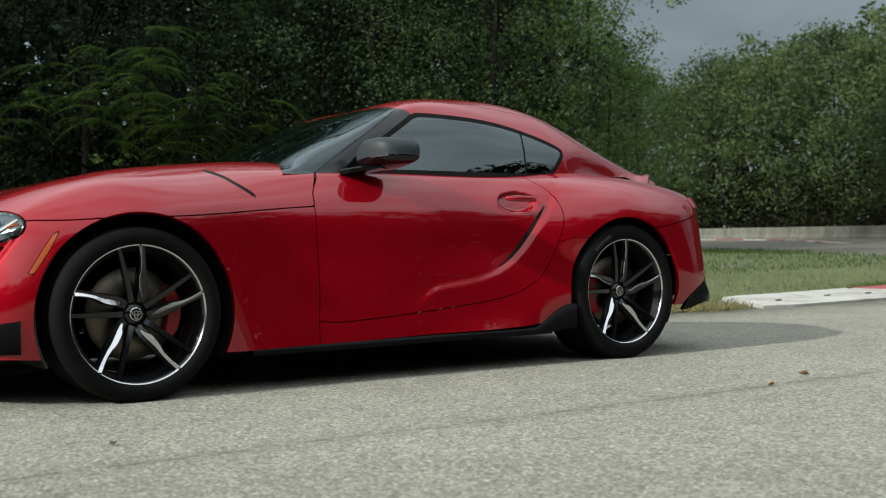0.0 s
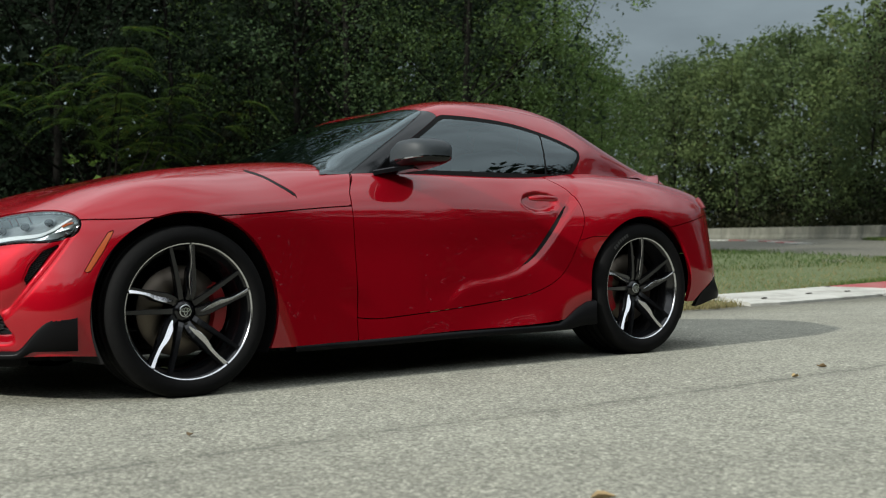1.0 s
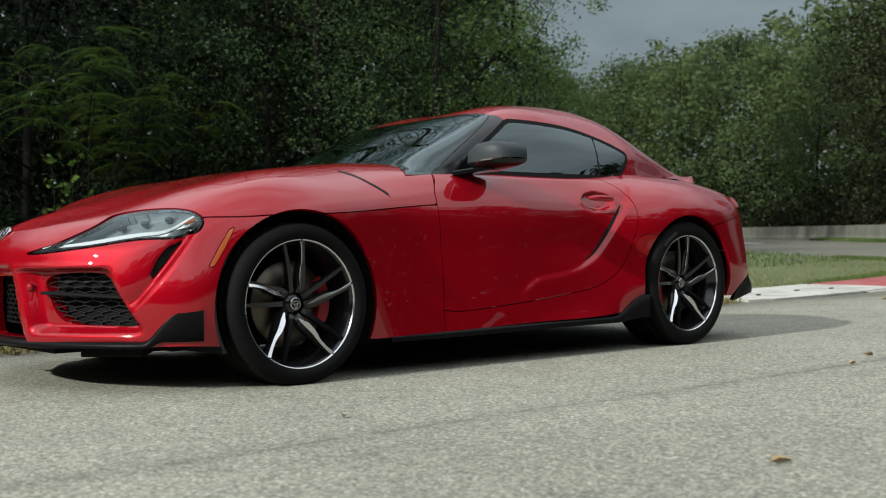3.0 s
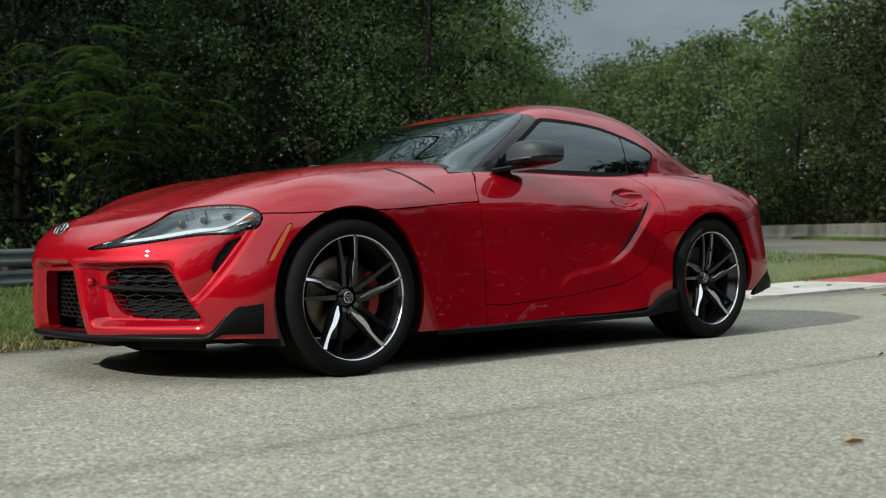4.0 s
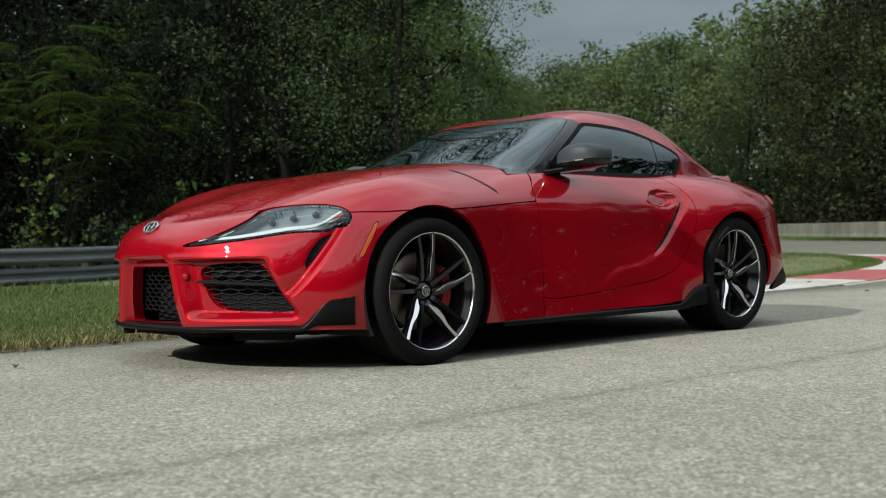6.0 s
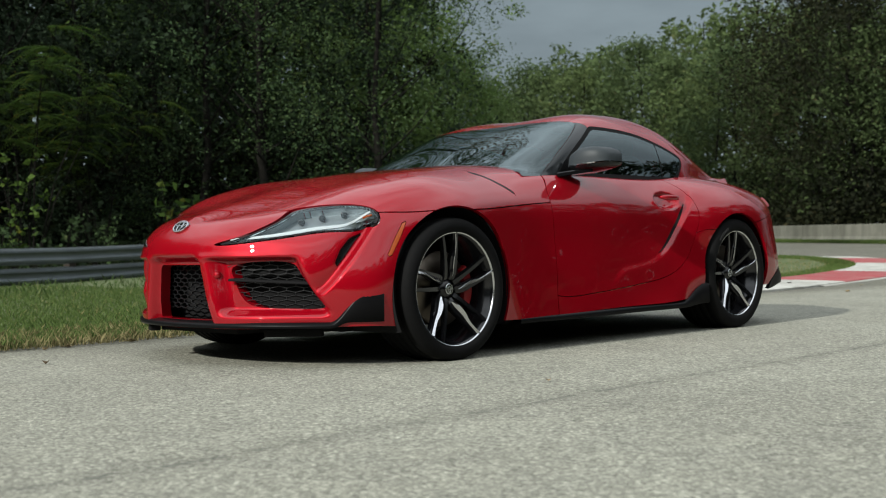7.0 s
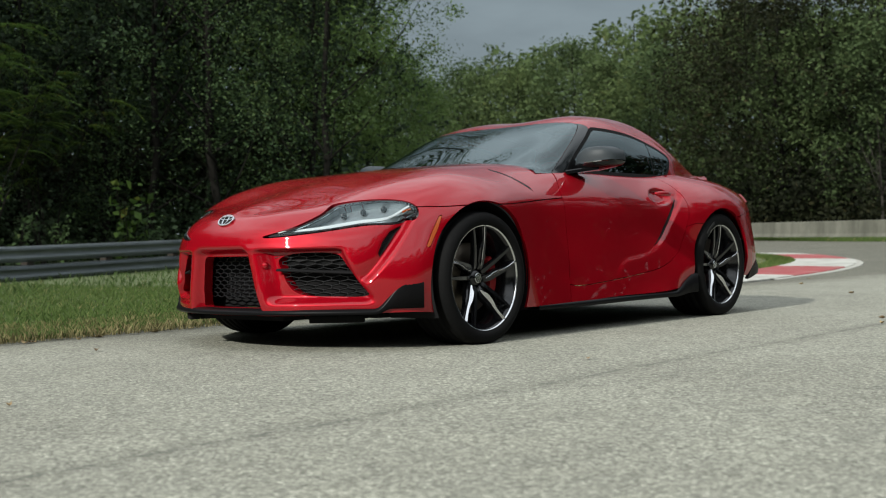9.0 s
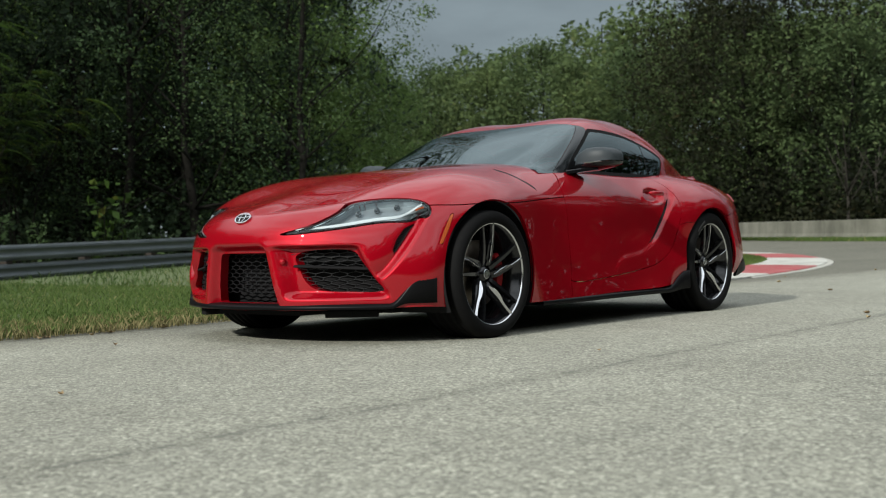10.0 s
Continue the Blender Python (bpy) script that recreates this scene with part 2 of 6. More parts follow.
def spline(knots, pts, at):
    """Natural cubic spline through pts (n, ...) at knots, read at the places at."""
    t, p, a = np.asarray(knots, float), np.asarray(pts, float), np.asarray(at, float)
    n = len(t)
    shape = p.shape[1:]
    p = p.reshape(n, -1)
    h = np.diff(t)
    A = np.zeros((n, n))
    B = np.zeros_like(p)
    A[0, 0] = A[-1, -1] = 1
    for i in range(1, n - 1):
        A[i, i - 1:i + 2] = h[i - 1], 2 * (h[i - 1] + h[i]), h[i]
        B[i] = 6 * ((p[i + 1] - p[i]) / h[i] - (p[i] - p[i - 1]) / h[i - 1])
    m = np.linalg.solve(A, B)
    k = np.clip(np.searchsorted(t, a, "right") - 1, 0, n - 2)
    hh, l, r = h[k][:, None], (t[k + 1] - a)[:, None], (a - t[k])[:, None]
    out = m[k] * l ** 3 / (6 * hh) + m[k + 1] * r ** 3 / (6 * hh) + (p[k] / hh - m[k] * hh / 6) * l + (p[k + 1] / hh - m[k + 1] * hh / 6) * r
    return out.reshape(len(a), *shape)


def loft(curves, nu, nv, mirror_start, mirror_end, mirror_top):
    """A smooth sheet through long curves (each a row of x, w, z), as points (nu, nv, 3). mirror_*: that edge lies on the middle plane."""
    g = np.array(curves, float).transpose(1, 0, 2)  # station, curve, xyz
    flip = np.array((1, -1, 1.0))
    lo = hi = top = 0
    if mirror_start:
        g, lo = np.concatenate([g[2:0:-1] * flip, g]), 2
    if mirror_end:
        g, hi = np.concatenate([g, g[-2:-4:-1] * flip]), 2
    if mirror_top:
        g, top = np.concatenate([g, g[:, -2:-4:-1] * flip], 1), 2
    ku = np.concatenate([[0], np.cumsum(np.linalg.norm(np.diff(g, axis=0), axis=2).mean(1))])
    kv = np.concatenate([[0], np.cumsum(np.linalg.norm(np.diff(g, axis=1), axis=2).mean(0))])
    u = np.interp(np.linspace(0, 1, nu), np.linspace(0, 1, 400), np.linspace(ku[lo], ku[len(ku) - 1 - hi], 400))
    v = np.linspace(kv[0], kv[len(kv) - 1 - top], nv)
    a = spline(ku, g, u)
    return spline(kv, a.transpose(1, 0, 2), v).transpose(1, 0, 2)


def sheet(p):
    """Triangles over a grid of points: (verts, tris)."""
    nu, nv = p.shape[:2]
    i = np.arange(nu * nv).reshape(nu, nv)
    a, b, c, e = i[:-1, :-1].ravel(), i[1:, :-1].ravel(), i[1:, 1:].ravel(), i[:-1, 1:].ravel()
    return p.reshape(-1, 3), np.concatenate([np.stack([a, b, c], 1), np.stack([a, c, e], 1)])


def cut(mesh, f):
    """Cuts a triangle mesh along f(verts) = 0. Returns the part where f > 0 and the part where f < 0."""
    V, T = mesh
    if not len(T):
        return mesh, mesh
    F = f(V)
    F = np.where(np.abs(F) < 1e-6, 1e-6, F)
    s = F[T] > 0
    n = s.sum(1)
    pos, neg = [T[n == 3]], [T[n == 0]]
    new_v, at = [], {}
    V2 = [V]

    def mid(i, j):
        key = (i, j) if i < j else (j, i)
        if key not in at:
            a, b = F[key[0]], F[key[1]]
            at[key] = len(V) + len(new_v)
            new_v.append(V[key[0]] + (V[key[1]] - V[key[0]]) * (a / (a - b)))
        return at[key]

    for t in np.nonzero((n == 1) | (n == 2))[0]:
        tri, st = T[t], s[t]
        lone = n[t] == 1
        k = int(np.argmax(st == lone))
        a, b, c = (int(tri[(k + q) % 3]) for q in range(3))
        ab, ac = mid(a, b), mid(a, c)
        one, two = [[a, ab, ac]], [[ab, b, c], [ab, c, ac]]
        (pos if lone else neg).append(np.array(one))
        (neg if lone else pos).append(np.array(two))
    if new_v:
        V2.append(np.array(new_v))
    V2 = np.concatenate(V2)
    out = []
    for q in (pos, neg):
        q = np.concatenate(q)
        used, inv = np.unique(q, return_inverse=True)
        out.append((V2[used], inv.reshape(-1, 3)) if len(q) else (V2[:0], q))
    return out


def normals(mesh):
    V, T = mesh
    n = np.cross(V[T[:, 1]] - V[T[:, 0]], V[T[:, 2]] - V[T[:, 0]])
    out = np.zeros_like(V)
    for k in range(3):
        np.add.at(out, T[:, k], n)
    return out / np.maximum(np.linalg.norm(out, axis=1), 1e-12)[:, None]


def curve_through(pts, n=80, closed=False):
    """A smooth line through 2D points."""
    p = np.array(pts, float)
    if closed:
        k = len(p)
        p = np.concatenate([p[-3:], p, p[:4]])
    t = np.concatenate([[0], np.cumsum(np.linalg.norm(np.diff(p, axis=0), axis=1))])
    lo, hi = (t[3], t[3 + k]) if closed else (t[0], t[-1])
    return spline(t, p, np.linspace(lo, hi, n))


def line_distance(q, p):
    """Distance of points q to the open polyline p, and the sign of the side (left of its run is positive)."""
    a, b = p[:-1], p[1:]
    ab = b - a
    best, side = np.full(len(q), 1e9), np.ones(len(q))
    for i in range(len(a)):
        r = q - a[i]
        h = np.clip((r @ ab[i]) / max(ab[i] @ ab[i], 1e-12), 0, 1)
        d = np.linalg.norm(r - h[:, None] * ab[i], axis=1)
        c = ab[i][0] * r[:, 1] - ab[i][1] * r[:, 0]
        m = d < best
        best[m], side[m] = d[m], np.sign(c[m])
    return best, side


def inside(q, p):
    """Signed distance of points q to the closed outline p: positive inside."""
    p = np.concatenate([p, p[:1]])
    d, _ = line_distance(q, p)
    c = np.zeros(len(q), bool)
    for (x0, y0), (x1, y1) in zip(p[:-1], p[1:]):
        c ^= ((y0 > q[:, 1]) != (y1 > q[:, 1])) & (q[:, 0] < (x1 - x0) * (q[:, 1] - y0) / (y1 - y0 + 1e-15) + x0)
    return np.where(c, d, -d)


def panel(name, mesh, material, parent, side=1, rim=0.014, label="", ahead=False):
    """A body panel from a cut sheet, with its edges folded inwards. side -1: the far half."""
    V, T = mesh
    N = normals(mesh)
    mid = np.array((1.3, 0.0, 0.45))
    if ((V - mid) * N).sum() < 0:
        T, N = T[:, ::-1], -N
    F = [tuple(t) for t in T.tolist()]
    W = V.copy()
    if rim:
        e = np.concatenate([T[:, [0, 1]], T[:, [1, 2]], T[:, [2, 0]]])
        key = np.sort(e, 1)
        _, first, cnt = np.unique(key, axis=0, return_index=True, return_counts=True)
        e = e[first[cnt == 1]]
        e = e[~((np.abs(V[e[:, 0], 1]) < 1e-4) & (np.abs(V[e[:, 1], 1]) < 1e-4))]
        used, inv = np.unique(e, return_inverse=True)
        inv = inv.reshape(-1, 2)
        k0 = len(V)
        fold = -N[used]
        if ahead:
            fold = np.where((V[used, 1] < .71)[:, None] & (V[used, 0] < -.45)[:, None] & (V[used, 2] < .5)[:, None], np.array((1.0, 0, 0)), np.where((V[used, 2] > .5)[:, None], fold * .25, fold))
        W = np.concatenate([V, V[used], V[used] + fold * rim])
        m = len(used)
        F += [(k0 + j, k0 + i, k0 + m + i, k0 + m + j) for i, j in inv.tolist()]
    W = W * np.array((1, -side, 1))
    if side > 0:
        F = [f[::-1] for f in F]
    me = bpy.data.meshes.new(name)
    me.from_pydata(W.tolist(), [], F)
    me.shade_smooth()
    me.materials.append(material)
    ob = new(name, me)
    ob.parent = parent
    return tagged(ob, label)


# ---- small mesh makers ----
def lathe(profile, segs=72, closed=False):
    """Turns (radius, depth) points about the y axis; depth runs towards -y."""
    bm = bmesh.new()
    rows = []
    for k in range(segs):
        a = 2 * math.pi * k / segs
        rows.append([bm.verts.new((r * math.cos(a), -d, r * math.sin(a))) for r, d in profile])
    n = len(profile)
    for k in range(segs):
        p, q = rows[k], rows[(k + 1) % segs]
        for i in range(n if closed else n - 1):
            j = (i + 1) % n
            try:
                bm.faces.new((p[i], p[j], q[j], q[i]))
            except ValueError:
                pass
    bmesh.ops.remove_doubles(bm, verts=bm.verts, dist=1e-5)
    bmesh.ops.recalc_face_normals(bm, faces=bm.faces)
    for f in bm.faces:
        f.smooth = True
    return bm


def bar(points, widths, depths, up, bm=None, taper=.8):
    """A solid bar along 3D points with half widths and depths; up: the direction its face looks in."""
    bm = bm or bmesh.new()
    P = [Vector(p) for p in points]
    up = Vector(up)
    rings = []
    for i, p in enumerate(P):
        t = (P[min(i + 1, len(P) - 1)] - P[max(i - 1, 0)]).normalized()
        s = t.cross(up).normalized()
        u = s.cross(t).normalized()
        w, h = widths[i], depths[i]
        rings.append([bm.verts.new(p + s * w * a + u * h * b) for a, b in ((-taper, 0), (taper, 0), (1, -.25), (1, -1), (-1, -1), (-1, -.25))])
    for a, b in zip(rings[:-1], rings[1:]):
        for i in range(6):
            bm.faces.new((a[i], a[(i + 1) % 6], b[(i + 1) % 6], b[i]))
    bm.faces.new(rings[0][::-1])
    bm.faces.new(rings[-1])
    bmesh.ops.recalc_face_normals(bm, faces=bm.faces)
    return bm


def block(size, at=(0, 0, 0), bevel=0.0, segs=2, bm=None, turn=(0, 0, 0)):
    b = bmesh.new()
    bmesh.ops.create_cube(b, size=1, matrix=Matrix.Diagonal((*size, 1)))
    if bevel:
        bmesh.ops.bevel(b, geom=b.edges[:], offset=bevel, segments=segs, affect="EDGES", profile=.6)
    bmesh.ops.transform(b, matrix=pose(*at, *turn), verts=b.verts)
    for f in b.faces:
        f.smooth = bevel > 0
    return b


def put(name, bm, material, parent, m, label=""):
    bmesh.ops.transform(bm, matrix=m, verts=bm.verts)
    if m.to_3x3().determinant() < 0:
        bmesh.ops.reverse_faces(bm, faces=bm.faces)
    return part(name, bm, material, parent, label)


# ---- ground ----
def rise(x, y):
    """Height of the land: flat round the car, climbing gently into the distance, with a low bank along the rail."""
    ease = lambda t: np.clip(t, 0, 1) ** 2 * (3 - 2 * np.clip(t, 0, 1))
    bank = .0165 * np.clip(np.asarray(x) - 5.0, 0, 11) * ease((np.asarray(y) - 9.0) / 5.0) * ease((30.0 - np.asarray(x)) / 12.0)
    d = np.hypot(np.asarray(x) + 2.5, np.asarray(y) + 4.5)
    return bank + .0165 * (np.maximum(0, d - 15.0) - 2.0 * (1 - np.exp(-np.maximum(0, d - 15.0) / 2.0))) * np.where(d < 140, 1, 140 / np.maximum(d, 1))


def fan(name, radii, lift, material, cx=0.0, cy=0.0, a0=0.0, a1=360.0, na=120):
    """A sheet of land in rings about (cx, cy)."""
    bm = bmesh.new()
    rows = []
    for r in radii:
        row = []
        for k in range(na + 1):
            a = radians(a0 + (a1 - a0) * k / na)
            x, y = cx + r * math.cos(a), cy + r * math.sin(a)
            row.append(bm.verts.new((x, y, float(rise(x, y)) + lift)))
        rows.append(row)
    for p, q in zip(rows[:-1], rows[1:]):
        for i in range(na):
            bm.faces.new((p[i], q[i], q[i + 1], p[i + 1]))
    bmesh.ops.remove_doubles(bm, verts=bm.verts, dist=1e-4)
    for f in bm.faces:
        f.smooth = True
    return part(name, bm, material)


tagged(fan("road", [.001, 4, 8, 12, 15, 18, 21, 25, 30, 36, 44, 55, 70, 90, 120, 180, 400, 1500], 0, M_asphalt), "pale grey worn asphalt road with a dark joint", "road", kind="structure")


def area(name, outline, lift, material, step=1.2, skirt=.05):
    """A piece of land with a given outline, following the rise, with a small edge."""
    p = np.array(outline, float)
    lo, hi = p.min(0), p.max(0)
    nx, ny = int((hi[0] - lo[0]) / step) + 2, int((hi[1] - lo[1]) / step) + 2
    X, Y = np.meshgrid(np.linspace(lo[0], hi[0], nx), np.linspace(lo[1], hi[1], ny), indexing="ij")
    mesh = sheet(np.stack([X, Y, np.zeros_like(X)], 2))
    V, T = cut(mesh, lambda v: inside(v[:, :2], p))[0]
    V = V.copy()
    edge = inside(V[:, :2], p)
    V[:, 2] = rise(V[:, 0], V[:, 1]) + np.where(edge < .02, -.004, lift + .01 * np.sin(V[:, 0] * 1.3) * np.cos(V[:, 1] * .9))
    me = bpy.data.meshes.new(name)
    me.from_pydata(V.tolist(), [], T.tolist())
    me.shade_smooth()
    me.materials.append(material)
    b = bmesh.new()
    b.from_mesh(me)
    bmesh.ops.recalc_face_normals(b, faces=b.faces)
    if sum(f.normal.z for f in b.faces) < 0:
        bmesh.ops.reverse_faces(b, faces=b.faces)
    b.to_mesh(me)
    b.free()
    return new(name, me)


KERB = curve_through([(6.0, 1.97), (7.0, 2.06), (8.5, 2.22), (10, 2.5), (12, 2.87), (14, 3.3), (16, 3.9), (18.2, 4.9), (20.2, 6.15), (22, 7.7), (23.4, 9.7), (24.6, 13), (26, 17)], 140)
kt = np.gradient(KERB, axis=0)
kt /= np.linalg.norm(kt, axis=1)[:, None]
kn = np.stack([-kt[:, 1], kt[:, 0]], 1)  # towards the grass
KERB = KERB - kn * .08
KERB_IN = KERB + kn * .57
edge_rng = random.Random(3)
near_edge = [(x, 1.44 + .05 * math.sin(x * 1.7) + edge_rng.uniform(-.035, .035)) for x in np.arange(-60, 5.9, .35)]
VERGE = near_edge + [(6.45, 1.50), (7.25, 2.45)] + KERB_IN[KERB[:, 0] > 7.7][::5].tolist() + [(29.2, 17), (33.6, 27.8), (35, 45), (30, 90), (-30, 110), (-60, 60)]
tagged(area("verge", VERGE, .014, M_soil, 1.0), "rough grass verge beside the road", "grass", kind="structure")


# never in view: dark ground added so the doors reflect less pale road
UNSEEN_VERGE = [(-60, -6.6), (-30, -6.4), (-10, -6.3), (8, -6.6), (22, -9.5), (29, -20), (30, -60), (-60, -60)]
tagged(area("back_verge", UNSEEN_VERGE, .03, M_turf, 2.0), "unseen dark grass added on the near side to dim reflections", "grass", kind="structure")


# ---- kerb: painted blocks round the grass tongue ----
def kerb_run(name, line, normal, cuts, half, height, colours, label, slant=0.0):
    t = np.concatenate([[0], np.cumsum(np.linalg.norm(np.diff(line, axis=0), axis=1))])
    kerb = tagged(new(name), label, "kerb", kind="structure")
    for (a, b), m in zip(zip(cuts[:-1], cuts[1:]), colours):
        bm = bmesh.new()
        rows = []
        s = np.linspace(a + .006, b - .006, max(4, int((b - a) / .3)))
        X = np.stack([np.interp(s, t, line[:, k]) for k in (0, 1)], 1)
        N = np.stack([np.interp(s, t, normal[:, k]) for k in (0, 1)], 1)
        for (x, y), (nx, ny), u in zip(X, N, s):
            h = half
            k = slant * max(0, 1 - (u - cuts[0]) / 2.2)
            h = half * (1 - .16 * max(0, 1 - (u - cuts[0]) / .5) ** 2) if slant else half
            prof = ((-h, -.03), (-h, height * .45), (-h + .035, height * .6), (0, height * .85), (h - .06, height), (h, height - .015), (h, -.03))
            rows.append([bm.verts.new((x + nx * o + ny * (o + h) * k, y + ny * o - nx * (o + h) * k, float(rise(x, y)) + z)) for o, z in prof])
        for p, q in zip(rows[:-1], rows[1:]):
            for i in range(len(p) - 1):
                bm.faces.new((p[i], p[i + 1], q[i + 1], q[i]))
        bm.faces.new(rows[0])
        bm.faces.new(rows[-1][::-1])
        bmesh.ops.recalc_face_normals(bm, faces=bm.faces)
        part("kerb_block", bm, m, kerb)
    return kerb


kerb = kerb_run("kerb", KERB, kn, [.42, 3.95, 7.8, 12.0, 15.6, 17.6], .58, .055, [M_white, M_red, M_white, M_red, M_white], "worn concrete kerb painted in red and white blocks", .8)
for x, y, turn in ((7.05, 1.72, 20), (8.15, 1.98, 12), (8.9, 2.02, 14), (9.6, 2.72, 16)):
    bm = bmesh.new()
    bmesh.ops.create_cone(bm, cap_ends=True, segments=14, radius1=.08, radius2=.07, depth=.006, matrix=pose(x, y, .052 + .03 * (y - .19 * x - .45), 0, 0, turn) @ Matrix.Diagonal((1, .26, 1, 1)))
    part("slot", bm, M_post, kerb, "dark worn fixing slot")
# the bare concrete footing along its outer edge
bm = bmesh.new()
rows = []
for (x, y), (nx, ny) in zip(KERB[14:97], kn[14:97]):
    wide = .03 + .08 * min(1, max(0, (x - 7.5) / 6))
    rows.append([bm.verts.new((x + nx * o, y + ny * o, float(rise(x, y)) + z)) for o, z in ((-.578, .016), (-.58 - wide, .009), (-.58 - wide - .01, -.02))])
for p, q in zip(rows[:-1], rows[1:]):
    for i in range(2):
        bm.faces.new((p[i], p[i + 1], q[i + 1], q[i]))
bmesh.ops.recalc_face_normals(bm, faces=bm.faces)
part("footing", bm, M_footing, kerb, "bare pale concrete edge")

# ---- concrete wall beyond the bend, with its strip of grass ----
WALL = curve_through([(20, -34), (31, -14), (36, 2), (37.8, 8.6), (41.5, 14), (46.5, 20.5), (54, 28), (62, 37), (66, 47), (66.5, 60), (62, 75)], 90)
wt = np.gradient(WALL, axis=0)
wt /= np.linalg.norm(wt, axis=1)[:, None]
wnrm = np.stack([-wt[:, 1], wt[:, 0]], 1)
wall = tagged(new("barrier_wall"), "weathered grey concrete barrier wall round the bend", "wall", kind="structure")
t = np.concatenate([[0], np.cumsum(np.linalg.norm(np.diff(WALL, axis=0), axis=1))])
s = 0.0
while s + 3.6 < t[-1]:
    if np.interp(s, t, WALL[:, 1]) < -6:
        s += 3.6
        continue
    bm = bmesh.new()
    rows = []
    for u in np.linspace(s + .012, s + 3.588, 4):
        x, y = np.interp(u, t, WALL[:, 0]), np.interp(u, t, WALL[:, 1])
        nx, ny = np.interp(u, t, wnrm[:, 0]), np.interp(u, t, wnrm[:, 1])
        z = float(rise(x, y))
        rows.append([bm.verts.new((x + nx * o, y + ny * o, z + h)) for o, h in ((.18, -.1), (.18, .10), (.09, .30), (.075, .80), (.055, .82), (-.055, .82), (-.075, .80), (-.12, -.1))])
    for p, q in zip(rows[:-1], rows[1:]):
        for i in range(7):
            bm.faces.new((p[i], p[i + 1], q[i + 1], q[i]))
    bm.faces.new(rows[0])
    bm.faces.new(rows[-1][::-1])
    bmesh.ops.recalc_face_normals(bm, faces=bm.faces)
    part("wall_section", bm, M_concrete, wall)
    s += 3.6
FAR = WALL[46:80] + wnrm[46:80] * 6.0
kerb_run("far_kerb", FAR, wnrm[46:80], list(np.arange(0, 34, 3.4)), .45, .05, [M_white, M_red] * 5, "faded red and white kerb across the far bend")

# ---- guard rail: two corrugated beams on posts ----
RAIL = curve_through([(-34, -2.0), (-22, 3.8), (-12, 7.6), (-3, 10.7), (5.2, 13.2), (10.3, 14.6), (16.2, 16.1)], 80)
rt = np.gradient(RAIL, axis=0)
rt /= np.linalg.norm(rt, axis=1)[:, None]
rn = np.stack([rt[:, 1], -rt[:, 0]], 1)  # towards the road
rail = tagged(new("guard_rail"), "galvanised steel guard rail with two beams", "guard rail", kind="structure")
for z0, name in ((.355, "upper_beam"), (.035, "lower_beam")):
    bm = bmesh.new()
    rows = []
    for (x, y), (nx, ny) in zip(RAIL, rn):
        z = float(rise(x, y)) + z0
        prof = ((.0, .0), (.03, .012), (.062, .04), (.066, .07), (.05, .11), (.046, .14), (.052, .17), (.07, .20), (.064, .232), (.03, .262), (.0, .272))
        rows.append([bm.verts.new((x + nx * (o + .06), y + ny * (o + .06), z + h - .02)) for o, h in prof])
    for p, q in zip(rows[:-1], rows[1:]):
        for i in range(len(p) - 1):
            bm.faces.new((p[i], p[i + 1], q[i + 1], q[i]))
    bmesh.ops.solidify(bm, geom=bm.faces[:], thickness=.006)
    bmesh.ops.recalc_face_normals(bm, faces=bm.faces)
    part(name, bm, M_steel, rail, "dull galvanised beam")
t = np.concatenate([[0], np.cumsum(np.linalg.norm(np.diff(RAIL, axis=0), axis=1))])
for u in np.arange(.5, t[-1], 1.9):
    x, y = np.interp(u, t, RAIL[:, 0]), np.interp(u, t, RAIL[:, 1])
    part("post", block((.14, .16, .8), (x, y, float(rise(x, y)) + .14), .012, turn=(0, 0, 15)), M_post, rail, "dark timber post")


# ---- trees ----
def tube(bm, pts, radii, n=7):
    rings = []
    for i, p in enumerate(pts):
        t = (pts[min(i + 1, len(pts) - 1)] - pts[max(i - 1, 0)]).normalized()
        a = t.orthogonal().normalized()
        b = t.cross(a)
        rings.append([bm.verts.new(p + (a * math.cos(k * 2 * math.pi / n) + b * math.sin(k * 2 * math.pi / n)) * radii[i]) for k in range(n)])
    for p, q in zip(rings[:-1], rings[1:]):
        best = min(range(n), key=lambda o: (p[0].co - q[o].co).length)
        for k in range(n):
            bm.faces.new((p[k], p[(k + 1) % n], q[(k + 1 + best) % n], q[(k + best) % n]))


